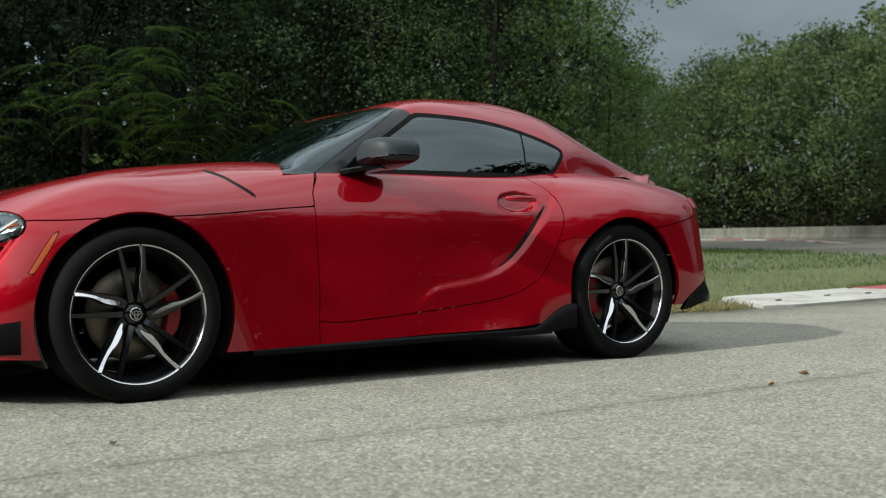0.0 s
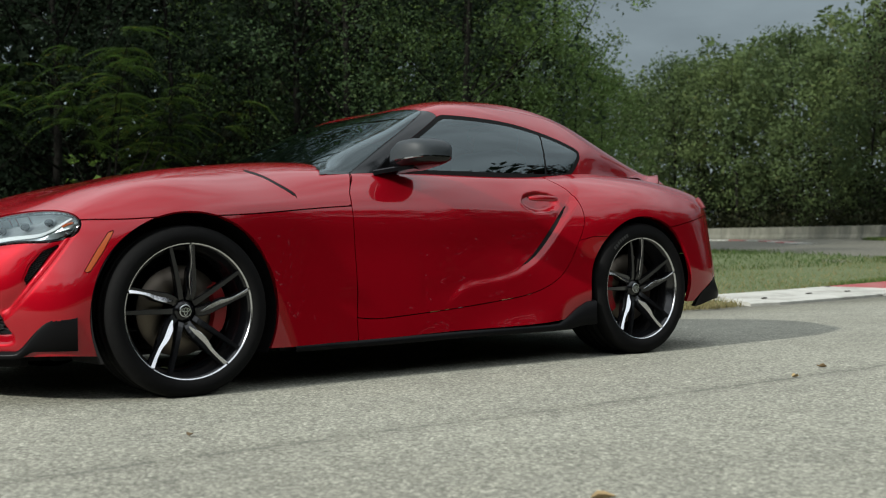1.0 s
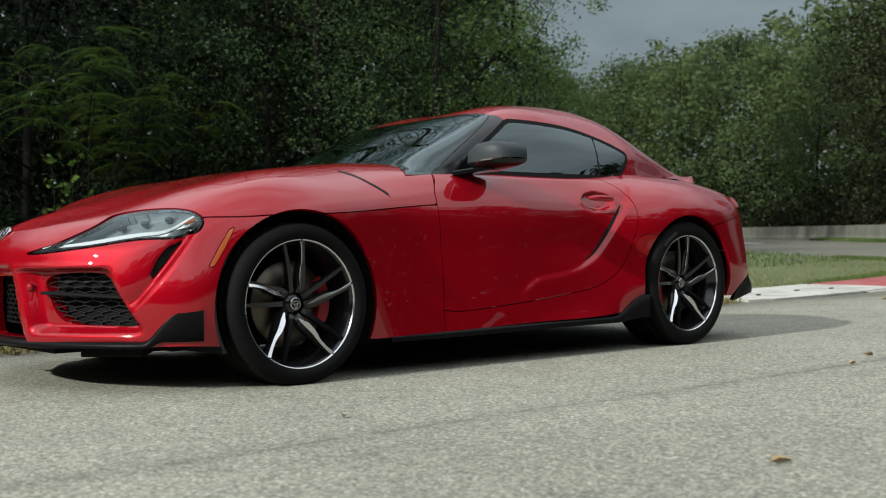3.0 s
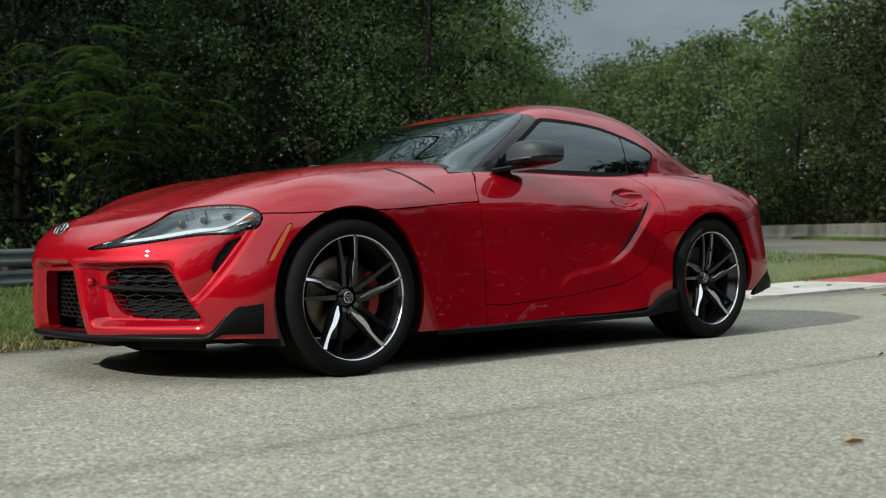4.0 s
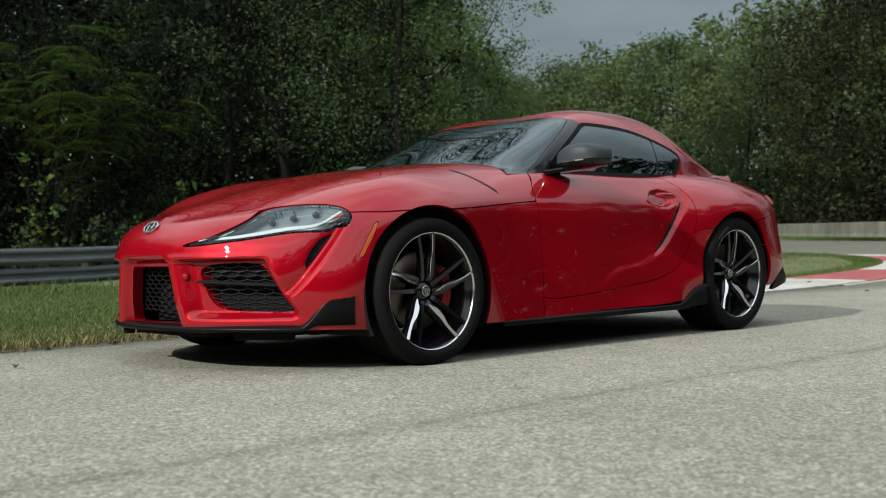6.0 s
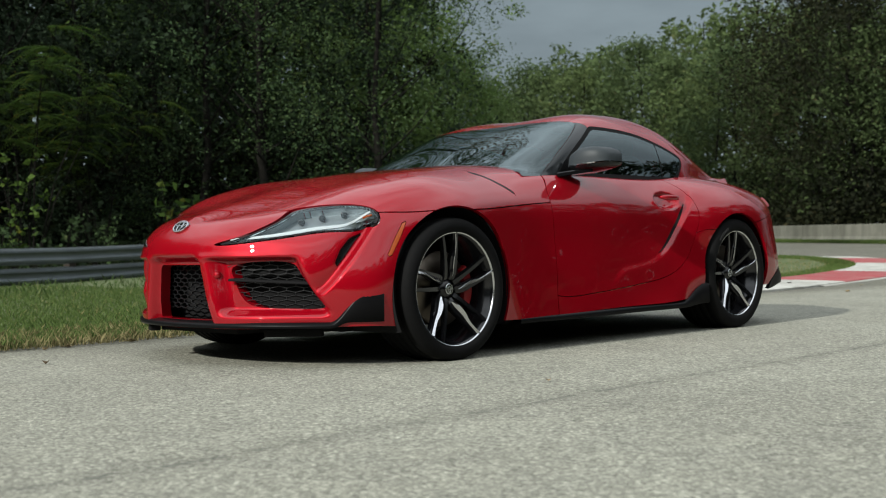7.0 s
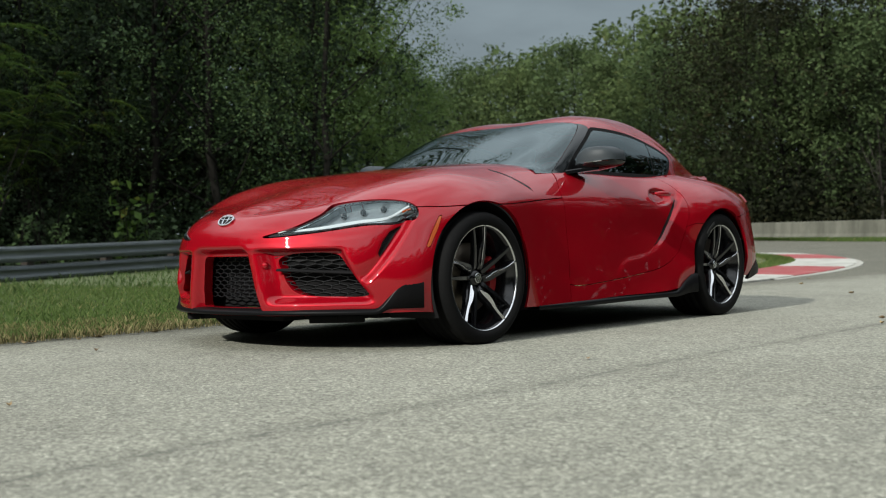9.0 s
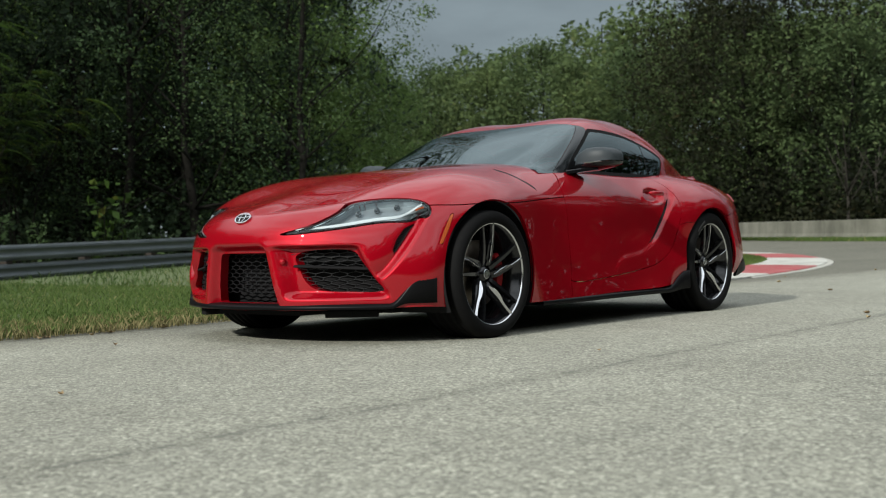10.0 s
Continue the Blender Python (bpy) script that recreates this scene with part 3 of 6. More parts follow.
def leaf_mesh(name, centres, spread, count, size, rng, droop=.3, slim=.46):
    """Leaf blades scattered round the clump centres; every blade a folded pair of triangles."""
    c = np.repeat(np.array(centres), count, 0)
    n = len(c)
    g = rng.normal(size=(n, 3))
    g /= np.linalg.norm(g, axis=1)[:, None]
    rad = np.repeat(np.array(spread), count)[:, None] * (rng.random((n, 1)) ** .45)
    p = c + g * rad * np.array((1, 1, .72))
    out = g * np.array((1, 1, 1.3)) + np.array((0, 0, .35)) + .2 * rng.normal(size=(n, 3))
    a = rng.normal(size=(n, 3))
    a[:, 2] = a[:, 2] * .6 - droop
    a /= np.linalg.norm(a, axis=1)[:, None]
    b = np.cross(a, rng.normal(size=(n, 3)))
    b /= np.linalg.norm(b, axis=1)[:, None]
    u = np.cross(a, b)
    turn = np.where((u * out).sum(1) < 0, -1.0, 1.0)[:, None]
    b, u = b * turn, u * turn
    out = out / np.linalg.norm(out, axis=1)[:, None] + .3 * u
    out /= np.linalg.norm(out, axis=1)[:, None]
    L = size * (.6 + .8 * rng.random((n, 1)))
    W = L * slim * .5
    v = np.stack([p, p + a * L * .5 + b * W + u * L * .1, p + a * L, p + a * L * .5 - b * W + u * L * .1], 1).reshape(-1, 3)
    i = np.arange(n)[:, None] * 4
    f = np.concatenate([i + np.array([[0, 2, 1]]), i + np.array([[0, 3, 2]])], 0)
    me = bpy.data.meshes.new(name)
    me.vertices.add(len(v))
    me.vertices.foreach_set("co", v.ravel())
    me.loops.add(f.size)
    me.loops.foreach_set("vertex_index", f.ravel())
    me.polygons.add(len(f))
    me.polygons.foreach_set("loop_start", np.arange(len(f)) * 3)
    me.update(calc_edges=True)
    me.shade_smooth()
    me.normals_split_custom_set_from_vertices(np.repeat(out, 4, 0))
    return me


def tree(seed, height, crown_low, radius, leaf, clumps, per, material, label, lean=0.0, clump=1.0):
    """A broadleaf tree at the origin: trunk with limbs, and a crown of leaf clumps."""
    rng = np.random.default_rng(seed)
    top = tagged(new("tree"), label, "tree")
    bm = bmesh.new()
    pts, x, y = [], 0.0, 0.0
    steps = 9
    for i in range(steps):
        s = i / (steps - 1)
        pts.append(Vector((x + lean * s * height, y, s * height * .9)))
        x, y = x + rng.normal() * .10, y + rng.normal() * .10
    r0 = height * .008
    tube(bm, pts, [r0 * (1 - .86 * i / (steps - 1)) + .015 + (.5 * r0 if i == 0 else 0) for i in range(steps)], 9)
    centres, spread = [], []
    for k in range(clumps):
        s = crown_low + (1 - crown_low) * rng.random() ** .8
        base = pts[0].lerp(pts[-1], s)
        q = (s - crown_low) / (1 - crown_low)
        reach = radius * (math.sin(math.pi * min(1, .18 + .80 * q)) ** .7) * (.35 + .75 * rng.random() ** .6)
        a = rng.random() * 2 * math.pi
        tip = base + Vector((math.cos(a) * reach, math.sin(a) * reach, reach * (.05 + .5 * rng.random())))
        root = pts[0].lerp(pts[-1], max(.12, s - .10 - .08 * rng.random()))
        if k % 5 == 0:
            midp = root.lerp(tip, .55) + Vector((0, 0, -.06 * reach))
            tube(bm, [root, midp, tip], [.02 + .0025 * height * (1 - s), .02, .008], 5)
        centres.append(tuple(tip))
        spread.append(clump * radius * (.20 + .20 * rng.random()))
    for f in bm.faces:
        f.smooth = True
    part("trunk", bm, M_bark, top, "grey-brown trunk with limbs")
    me = leaf_mesh("crown", centres, spread, per, leaf, rng)
    me.materials.append(material)
    c = new("crown", me)
    c.parent = top
    tagged(c, "loose leafy crown")
    return top


FIRST = {}
DARK, MID, PALE = "broadleaf tree with dense foliage, leaves darkened for shade in the wood", "green broadleaf tree at the edge of the wood", "pale green tree in the distant wood"
TREES = {
    "dark": (13, lambda s: tree(s, 13, .05, 3.3, .092, 112, 112, M_leaf_shaded, DARK)),
    "deep": (13, lambda s: tree(s, 13, .05, 3.6, .22, 85, 44, M_leaf_shaded, DARK)),
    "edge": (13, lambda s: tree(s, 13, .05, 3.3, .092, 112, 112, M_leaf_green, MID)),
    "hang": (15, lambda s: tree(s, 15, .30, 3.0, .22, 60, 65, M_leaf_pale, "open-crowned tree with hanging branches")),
    "tall": (27, lambda s: tree(s, 27, .16, 5.6, .34, 90, 34, M_leaf_shaded, DARK)),
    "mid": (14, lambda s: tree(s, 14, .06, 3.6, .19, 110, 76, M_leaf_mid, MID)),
    "pale": (15, lambda s: tree(s, 15, .05, 4.4, .30, 100, 60, M_leaf_pale, PALE)),
    "dim": (15, lambda s: tree(s, 15, .05, 4.6, .44, 70, 42, M_leaf_pale, PALE)),
    "airy": (15, lambda s: tree(s, 15, .30, 3.0, .15, 70, 110, M_leaf_mid, "open-crowned tree with bare limbs showing", clump=.6)),
    "high": (30, lambda s: tree(s, 30, .30, 5.6, .21, 100, 46, M_leaf_green, "tall green tree with a loose high crown")),
    "olive": (14, lambda s: tree(s, 14, .03, 4.6, .20, 116, 72, M_leaf_olive_shade, "large dark tree with drooping dense foliage")),
    "back": (13, lambda s: tree(s, 13, .05, 3.8, .42, 60, 45, M_leaf_shaded, "dark tree across the road, seen only in reflections")),
}


def plant_tree(kind, variant, x, y, height, turn):
    z = float(rise(x, y)) - .15
    key = (kind, variant)
    size = TREES[kind][0]
    m = pose(x, y, z, 0, 0, turn) @ Matrix.Diagonal((height / size,) * 3 + (1,))
    if key not in FIRST:
        FIRST[key] = TREES[kind][1](100 + 17 * len(FIRST))
        FIRST[key]["group"] = "trees of the wood"
        FIRST[key].matrix_basis = m
        return FIRST[key]
    ob = copy_thing(FIRST[key], Matrix.Identity(4))
    ob.matrix_basis = m
    return ob


def polar(az, dist):
    """A place by its bearing and distance from the middle of the walk."""
    return -3.0 + dist * math.cos(radians(az)), -4.6 + dist * math.sin(radians(az))


wood = random.Random(11)
# near wood behind the rail, its shade put into the leaf colour
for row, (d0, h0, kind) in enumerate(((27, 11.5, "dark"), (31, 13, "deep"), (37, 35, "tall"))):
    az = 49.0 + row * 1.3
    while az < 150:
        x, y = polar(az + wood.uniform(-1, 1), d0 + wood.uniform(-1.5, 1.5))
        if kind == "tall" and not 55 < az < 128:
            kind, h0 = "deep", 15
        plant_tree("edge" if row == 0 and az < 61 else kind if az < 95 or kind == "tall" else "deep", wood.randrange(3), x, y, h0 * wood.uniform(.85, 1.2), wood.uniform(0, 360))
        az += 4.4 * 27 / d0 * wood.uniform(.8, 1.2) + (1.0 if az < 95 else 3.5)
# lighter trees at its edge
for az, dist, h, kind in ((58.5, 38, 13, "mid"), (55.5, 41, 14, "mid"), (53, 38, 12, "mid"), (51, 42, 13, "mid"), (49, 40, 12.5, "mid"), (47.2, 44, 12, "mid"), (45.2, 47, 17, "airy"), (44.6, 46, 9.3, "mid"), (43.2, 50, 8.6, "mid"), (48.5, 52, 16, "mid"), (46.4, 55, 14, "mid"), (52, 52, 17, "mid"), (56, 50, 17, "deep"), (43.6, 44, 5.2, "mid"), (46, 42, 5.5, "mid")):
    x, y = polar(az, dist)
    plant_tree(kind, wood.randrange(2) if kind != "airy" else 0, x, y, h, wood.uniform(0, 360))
for az, dist, h in ((47.6, 49, 31), (50.6, 46, 33), (54, 47, 35), (57.6, 45, 36), (61.5, 46, 37), (66, 44, 37)):
    x, y = polar(az, dist)
    plant_tree("high", wood.randrange(2), x, y, h, wood.uniform(0, 360))
# far wood beyond the wall
for back, kind, step in ((6, "pale", 4.6), (14, "dim", 5.2), (24, "dim", 6.0)):
    u = 41.0
    while u < 88:
        k = int(u)
        x, y = WALL[k] + wnrm[k] * -(back + wood.uniform(-1.5, 1.5))
        dist = math.hypot(x + 3, y + 4.6)
        az = math.degrees(math.atan2(y + 4.6, x + 3))
        top = np.interp(az, [24, 27, 30, 34, 38, 42, 50], [13.6, 13.2, 12.7, 11.9, 11.0, 10.0, 9.6])
        plant_tree(kind, wood.randrange(3), x, y, dist * math.tan(radians(float(top))) * wood.uniform(.84, 1.03) - float(rise(x, y)) * .8, wood.uniform(0, 360))
        u += step * .62 * wood.uniform(.8, 1.2)
# dark trees close behind the wall
for az, dist, h in ((26.0, 66, 15.5), (24.4, 60, 17), (22.6, 58, 16.5), (21.2, 62, 10.5), (19.6, 56, 9), (17.6, 54, 9), (15.6, 52, 9.5), (13.5, 50, 10.5), (11, 50, 12), (8, 48, 12), (5, 47, 12), (18.5, 66, 10.5), (14.5, 64, 12), (10, 62, 14), (1, 46, 12), (-4, 45, 11), (-10, 44, 12)):
    x, y = polar(az, dist)
    plant_tree("olive" if az > 20 or dist > 60 else "dark", wood.randrange(2), x, y, h * wood.uniform(.95, 1.05), wood.uniform(0, 360))
# a branch of a nearer tree hangs into the far corner
x, y = polar(14.2, 40)
plant_tree("hang", 0, x, y, 17, 40)
# the wood goes on round behind the walk
az = 152.0
while az < 352:
    side = 200 < az < 335
    x, y = polar(az + wood.uniform(-2, 2), wood.uniform(27, 35) if side else wood.uniform(36, 46))
    plant_tree("back", wood.randrange(2), x, y, wood.uniform(13, 18) if side else wood.uniform(8, 12) if az < 322 else wood.uniform(15, 19), wood.uniform(0, 360))
    az += 6.2 * wood.uniform(.7, 1.3)


# a second unseen ring, added only to darken what the doors mirror
az = 188.0
while az < 352:
    x, y = polar(az, wood.uniform(42, 50))
    plant_tree("back", wood.randrange(2), x, y, wood.uniform(12, 17), wood.uniform(0, 360))
    az += 6.0 * wood.uniform(.8, 1.2)


# ---- undergrowth and grass ----
def scatter(name, centres, spread, count, size, material, seed, label, slim=.6, droop=.2):
    rng = np.random.default_rng(seed)
    me = leaf_mesh(name, centres, spread, count, size, rng, droop, slim)
    me.materials.append(material)
    return tagged(new(name, me), label, "undergrowth", kind="stuff")


under = random.Random(5)
spots, sizes = [], []
for k in range(520):
    az = under.uniform(47, 126)
    x, y = polar(az, under.uniform(24.5, 34) + (0 if az > 56 else (56 - az) * 1.6))
    spots.append((x, y, float(rise(x, y)) + under.uniform(.1, 1.7) * under.random() ** .5))
    sizes.append(under.uniform(.5, 1.2))
# near-black clumps that close sky gaps and stand for shade deep inside
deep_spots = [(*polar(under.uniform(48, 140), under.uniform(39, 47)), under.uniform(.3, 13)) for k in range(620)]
scatter("undergrowth", deep_spots, [2.2] * 620, 42, .85, M_leaf_olive_shade, 4, "near-black leaf clumps painting shade into the depth of the wood")
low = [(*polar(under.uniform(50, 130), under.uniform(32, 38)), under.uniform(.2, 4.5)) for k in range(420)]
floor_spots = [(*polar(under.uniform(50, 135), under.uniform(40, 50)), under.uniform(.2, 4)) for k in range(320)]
scatter("undergrowth", floor_spots, [2.0] * 320, 40, .6, M_leaf_olive_shade, 14, "near-black leaf clumps, painted shade on the floor of the wood")
scatter("undergrowth", low, [1.5] * 420, 42, .34, M_leaf_olive_shade, 7, "near-black leaf clumps, painted shade low between the trees")
scatter("undergrowth", spots, sizes, 60, .13, M_leaf_shaded, 1, "tangled dark undergrowth at the foot of the wood")
# shrubs over the wall; the near-black leaf holds the shade among them
spots, sizes = [], []
for k in range(420):
    u = under.uniform(.28, .98)
    i = int(u * (len(WALL) - 1))
    o = -under.uniform(1.5, 11)
    x, y = WALL[i] + wnrm[i] * o
    spots.append((x, y, float(rise(x, y)) + under.uniform(.3, 3.8)))
    sizes.append(under.uniform(.8, 1.9))
scatter("undergrowth", spots, sizes, 90, .22, M_leaf_olive_shade, 2, "dense dark shrubs behind the concrete wall, shade put into their leaf colour")


# more near-black leaves, painting the dark foot of the far trees
spots = []
for k in range(300):
    i = int(under.uniform(.25, .97) * (len(WALL) - 1))
    x, y = WALL[i] - wnrm[i] * under.uniform(.8, 4)
    spots.append((x, y, float(rise(x, y)) + under.uniform(.3, 1.7)))
scatter("undergrowth", spots, [1.1] * 300, 60, .25, M_leaf_olive_shade, 9, "low shrubs close behind the wall, near-black to stand for shade")
# clumps in shade colour behind the far trees, closing gaps to the sky
spots = []
for k in range(520):
    i = int(under.uniform(.40, .97) * (len(WALL) - 1))
    x, y = WALL[i] - wnrm[i] * under.uniform(9, 26)
    spots.append((x, y, float(rise(x, y)) + under.uniform(.3, 6)))
scatter("undergrowth", spots, [2.0] * 520, 40, .62, M_leaf_olive_shade, 6, "near-black leaf clumps painting shade into the far wood")


# out-of-view shrubs, added so the car's side mirrors an even dark band
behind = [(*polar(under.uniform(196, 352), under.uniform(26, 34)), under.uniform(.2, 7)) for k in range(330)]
scatter("undergrowth", behind, [1.9] * 330, 46, .85, M_leaf_olive_shade, 12, "unseen dark shrubs added on the near side to darken reflections")


# another unseen belt further off, closing bright gaps in the reflections
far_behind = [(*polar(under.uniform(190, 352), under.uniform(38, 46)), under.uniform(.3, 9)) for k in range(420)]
scatter("undergrowth", far_behind, [2.6] * 420, 40, 1.1, M_leaf_olive_shade, 13, "unseen dark leaf clumps added to keep the car's reflections dark")


def blades(name, xs, ys, heights, material, seed, label, width=.006):
    """Grass: one bent blade of two triangles at every place."""
    rng = np.random.default_rng(seed)
    n = len(xs)
    z = rise(xs, ys) + .008
    a = rng.random(n) * 2 * math.pi
    tilt = rng.normal(size=(n, 2)) * .32
    h = heights
    w = width * (.7 + .8 * rng.random(n))
    dx, dy = np.cos(a) * w, np.sin(a) * w
    mx, my = xs + tilt[:, 0] * h * .35, ys + tilt[:, 1] * h * .35
    tx, ty = xs + tilt[:, 0] * h, ys + tilt[:, 1] * h
    v = np.stack([np.stack([xs - dx, ys - dy, z], 1), np.stack([xs + dx, ys + dy, z], 1), np.stack([mx + dx * .7, my + dy * .7, z + h * .6], 1), np.stack([tx, ty, z + h], 1)], 1).reshape(-1, 3)
    i = np.arange(n)[:, None] * 4
    f = np.concatenate([i + np.array([[0, 1, 2]]), i + np.array([[0, 2, 3]])], 0)
    me = bpy.data.meshes.new(name)
    me.vertices.add(len(v))
    me.vertices.foreach_set("co", v.ravel())
    me.loops.add(f.size)
    me.loops.foreach_set("vertex_index", f.ravel())
    me.polygons.add(len(f))
    me.polygons.foreach_set("loop_start", np.arange(len(f)) * 3)
    me.update(calc_edges=True)
    me.materials.append(material)
    return tagged(new(name, me), label, "grass", kind="stuff")


def sow(n, x0, x1, y0, y1, seed, margin=.0, power=1.0):
    """Places on the verge within a rectangle, thicker towards y0."""
    rng = np.random.default_rng(seed)
    p = np.stack([x0 + (x1 - x0) * rng.random(n), y0 + (y1 - y0) * rng.random(n) ** power], 1)
    p = p[inside(p, np.array(VERGE)) > margin]
    return p[:, 0], p[:, 1], rng


xs, ys, g = sow(140000, -4.5, 4.5, 1.35, 12, 21, .0, 1.7)
blades("grass", xs, ys, .022 + .045 * g.random(len(xs)), M_blade, 21, "rough green grass on the verge", .0017)
xs, ys, g = sow(20000, -4.5, 6.3, 1.30, 2.3, 22, -.12, 1.5)
blades("dry_grass", xs, ys, .02 + .05 * g.random(len(xs)), M_blade_dry, 22, "dry straw-coloured grass along the asphalt edge", .0020)
xs, ys, g = sow(76000, 4.5, 26, 1.4, 14, 23, .02, 1.5)
blades("grass", xs, ys, .012 + .022 * g.random(len(xs)), M_blade, 23, "green grass inside the painted kerb", .0026)
xs, ys, g = sow(14000, 5.5, 25, 1.4, 10, 24, .0, 2.0)
blades("dry_grass", xs, ys, .025 + .05 * g.random(len(xs)), M_blade_dry, 24, "dry grass along the kerb", .0022)
g = np.random.default_rng(28)
i = 26 + 74 * g.random(16000)
j = i.astype(int)
p = KERB_IN[j] + (KERB_IN[j + 1] - KERB_IN[j]) * (i - j)[:, None] + kn[j] * (-.02 + .5 * g.random(16000) ** 1.6)[:, None]
blades("grass", p[:, 0], p[:, 1], .03 + .05 * g.random(16000), M_blade, 28, "longer grass along the inner edge of the kerb", .003)
xs, ys, g = sow(52000, -16, 36, 8, 30, 25, .1)
blades("grass", xs, ys, .05 + .08 * g.random(len(xs)), M_blade, 25, "longer grass towards the rail", .007)


g = np.random.default_rng(27)
i = 26 + 28 * g.random(26000)
j = i.astype(int)
o = .16 + .9 * g.random(26000) ** 2
along = (i - j)[:, None]
p = WALL[j] * (1 - along) + WALL[j + 1] * along + wnrm[j] * o[:, None]
blades("grass", p[:, 0], p[:, 1], .05 + .14 * g.random(26000), M_blade, 27, "strip of grass at the foot of the concrete wall", .016)


# ---- single plants by the rail and the wall ----
def sapling(x, y, height, spread, stems, fronds, seed, label):
    """A feathery young tree: bent thin stems, fronds of paired leaflets in tiers."""
    rng = np.random.default_rng(seed)
    z0 = float(rise(x, y)) - .05
    top = tagged(new("sapling"), label, "tree")
    top.matrix_basis = pose(x, y, z0)
    tips = []
    for k in range(stems):
        a = rng.random() * 2 * math.pi
        r = spread * (.2 + .6 * rng.random())
        h = height * (.62 + .34 * rng.random())
        pts = [Vector((.1 * math.cos(a), .1 * math.sin(a), 0)), Vector((r * .28 * math.cos(a), r * .28 * math.sin(a), h * .45)), Vector((r * .7 * math.cos(a + .2), r * .7 * math.sin(a + .2), h * .85)), Vector((r * math.cos(a + .3), r * math.sin(a + .3), h))]
        bm = bmesh.new()
        tube(bm, pts, [.02, .015, .010, .004], 6)
        part("stem", bm, M_bark, top, "thin stem")
        tips += [(pts[3], a), (pts[2], a + 1.2), (pts[2].lerp(pts[3], .5), a - 1.0), (pts[1].lerp(pts[2], .75), a + 2)]
    V, F = [], []
    for k in range(fronds):
        p, a = tips[k % len(tips)]
        a = a + rng.normal() * 1.1
        L = .55 + .5 * rng.random()
        lift, sag = .15 + .3 * rng.random(), .5 + .4 * rng.random()
        way = np.array((math.cos(a), math.sin(a)))
        side = np.array((-way[1], way[0]))
        for j in range(1, 19):
            u = j / 18
            c = np.array((*(way * L * u), L * (lift * u - sag * u * u))) + np.array(p)
            w = .17 * math.sin(math.pi * (.12 + .8 * u)) + .03
            for e in (-1, 1):
                b = len(V)
                d = np.array((*(side * e * w + way * w * .25), -.25 * w))
                q = np.array((*(way * .016), 0))
                V += [c - q * .4, c + d * .5 - q, c + d, c + d * .5 + q]
                F += [(b, b + 1, b + 2), (b, b + 2, b + 3)]
    me = bpy.data.meshes.new("fronds")
    me.from_pydata([tuple(v) for v in V], [], F)
    me.materials.append(M_leaf_bright)
    o = new("fronds", me)
    o.parent = top
    tagged(o, "feathery green fronds with yellow tips")
    return top


M_twig = flat("twig", (0.1, 0.09, 0.07), 0.9, Specular_IOR_Level=0.05)
n = Nodes(M_twig)
n.color(n.mix(n.noise(9, 5), (0.018, 0.0165, 0.014), (0.042, 0.039, 0.033)))
sapling(6.6, 17.4, 5.1, 2.7, 8, 150, 61, "feathery green sapling behind the guard rail")
sapling(8.9, 18.8, 4.2, 2.4, 7, 110, 62, "feathery green sapling behind the guard rail")
sapling(3.6, 16.6, 4.6, 1.4, 4, 50, 63, "feathery green sapling behind the guard rail")


def bare_tree(x, y, height, seed):
    rng = np.random.default_rng(seed)
    top = tagged(new("bare_tree"), "small pale tree with bare forked limbs", "tree")
    top.matrix_basis = pose(x, y, float(rise(x, y)) - .05)
    bm = bmesh.new()
    tube(bm, [Vector((0, 0, 0)), Vector((.05, .02, height * .35)), Vector((-.02, .08, height * .7))], [.07, .05, .035], 7)
    for k in range(9):
        s = .3 + .45 * rng.random()
        a = rng.random() * 2 * math.pi
        r = height * (.15 + .2 * rng.random())
        b0 = Vector((.02, .04, height * s))
        b1 = b0 + Vector((math.cos(a) * r * .5, math.sin(a) * r * .5, height * .16))
        tube(bm, [b0, b1, b1 + Vector((math.cos(a) * r * .3, math.sin(a) * r * .3, height * .18))], [.03, .02, .006], 5)
    part("trunk", bm, M_twig, top)


bare_tree(*polar(20.0, 45.5), 4.6, 71)
bare_tree(*polar(18.6, 46.5), 4.0, 72)


def weed(x, y, height, leaf, count, seed, label, material):
    """A leafy weed: a few stalks with leaves along them."""
    rng = np.random.default_rng(seed)
    top = tagged(new("weed"), label, "plant")
    top.matrix_basis = pose(x, y, float(rise(x, y)))
    bm = bmesh.new()
    spots = []
    for k in range(4):
        a, r = rng.random() * 6.28, height * (.1 + .2 * rng.random())
        h = height * (.6 + .4 * rng.random())
        pts = [Vector((0, 0, 0)), Vector((math.cos(a) * r * .4, math.sin(a) * r * .4, h * .55)), Vector((math.cos(a) * r, math.sin(a) * r, h))]
        tube(bm, pts, [.012, .009, .004], 5)
        spots += [tuple(pts[0].lerp(pts[1], .6)), tuple(pts[1]), tuple(pts[1].lerp(pts[2], .5)), tuple(pts[2])]
    part("stalk", bm, M_bark, top)
    me = leaf_mesh("leaves", spots, [leaf * 1.6] * len(spots), count, leaf, rng, .3, .7)
    me.materials.append(material)
    o = new("leaves", me)
    o.parent = top
    return top


weed(8.2, 14.5, 1.75, .20, 5, 81, "tall pale weed with large leaves behind the rail", M_leaf_bright)
weed(5.0, 14.6, 2.3, .12, 9, 82, "tall bright weed with yellow-green leaves", M_leaf_bright)
weeds = random.Random(83)
for k in range(26):
    i = weeds.uniform(.45, .99)
    j = int(i * 79)
    x, y = RAIL[j] - rn[j] * weeds.uniform(.4, 2.2)
    weed(x, y, weeds.uniform(.5, 1.3), weeds.uniform(.06, .11), weeds.randrange(6, 12), 90 + k, "leafy weed growing behind the guard rail", M_leaf_green)


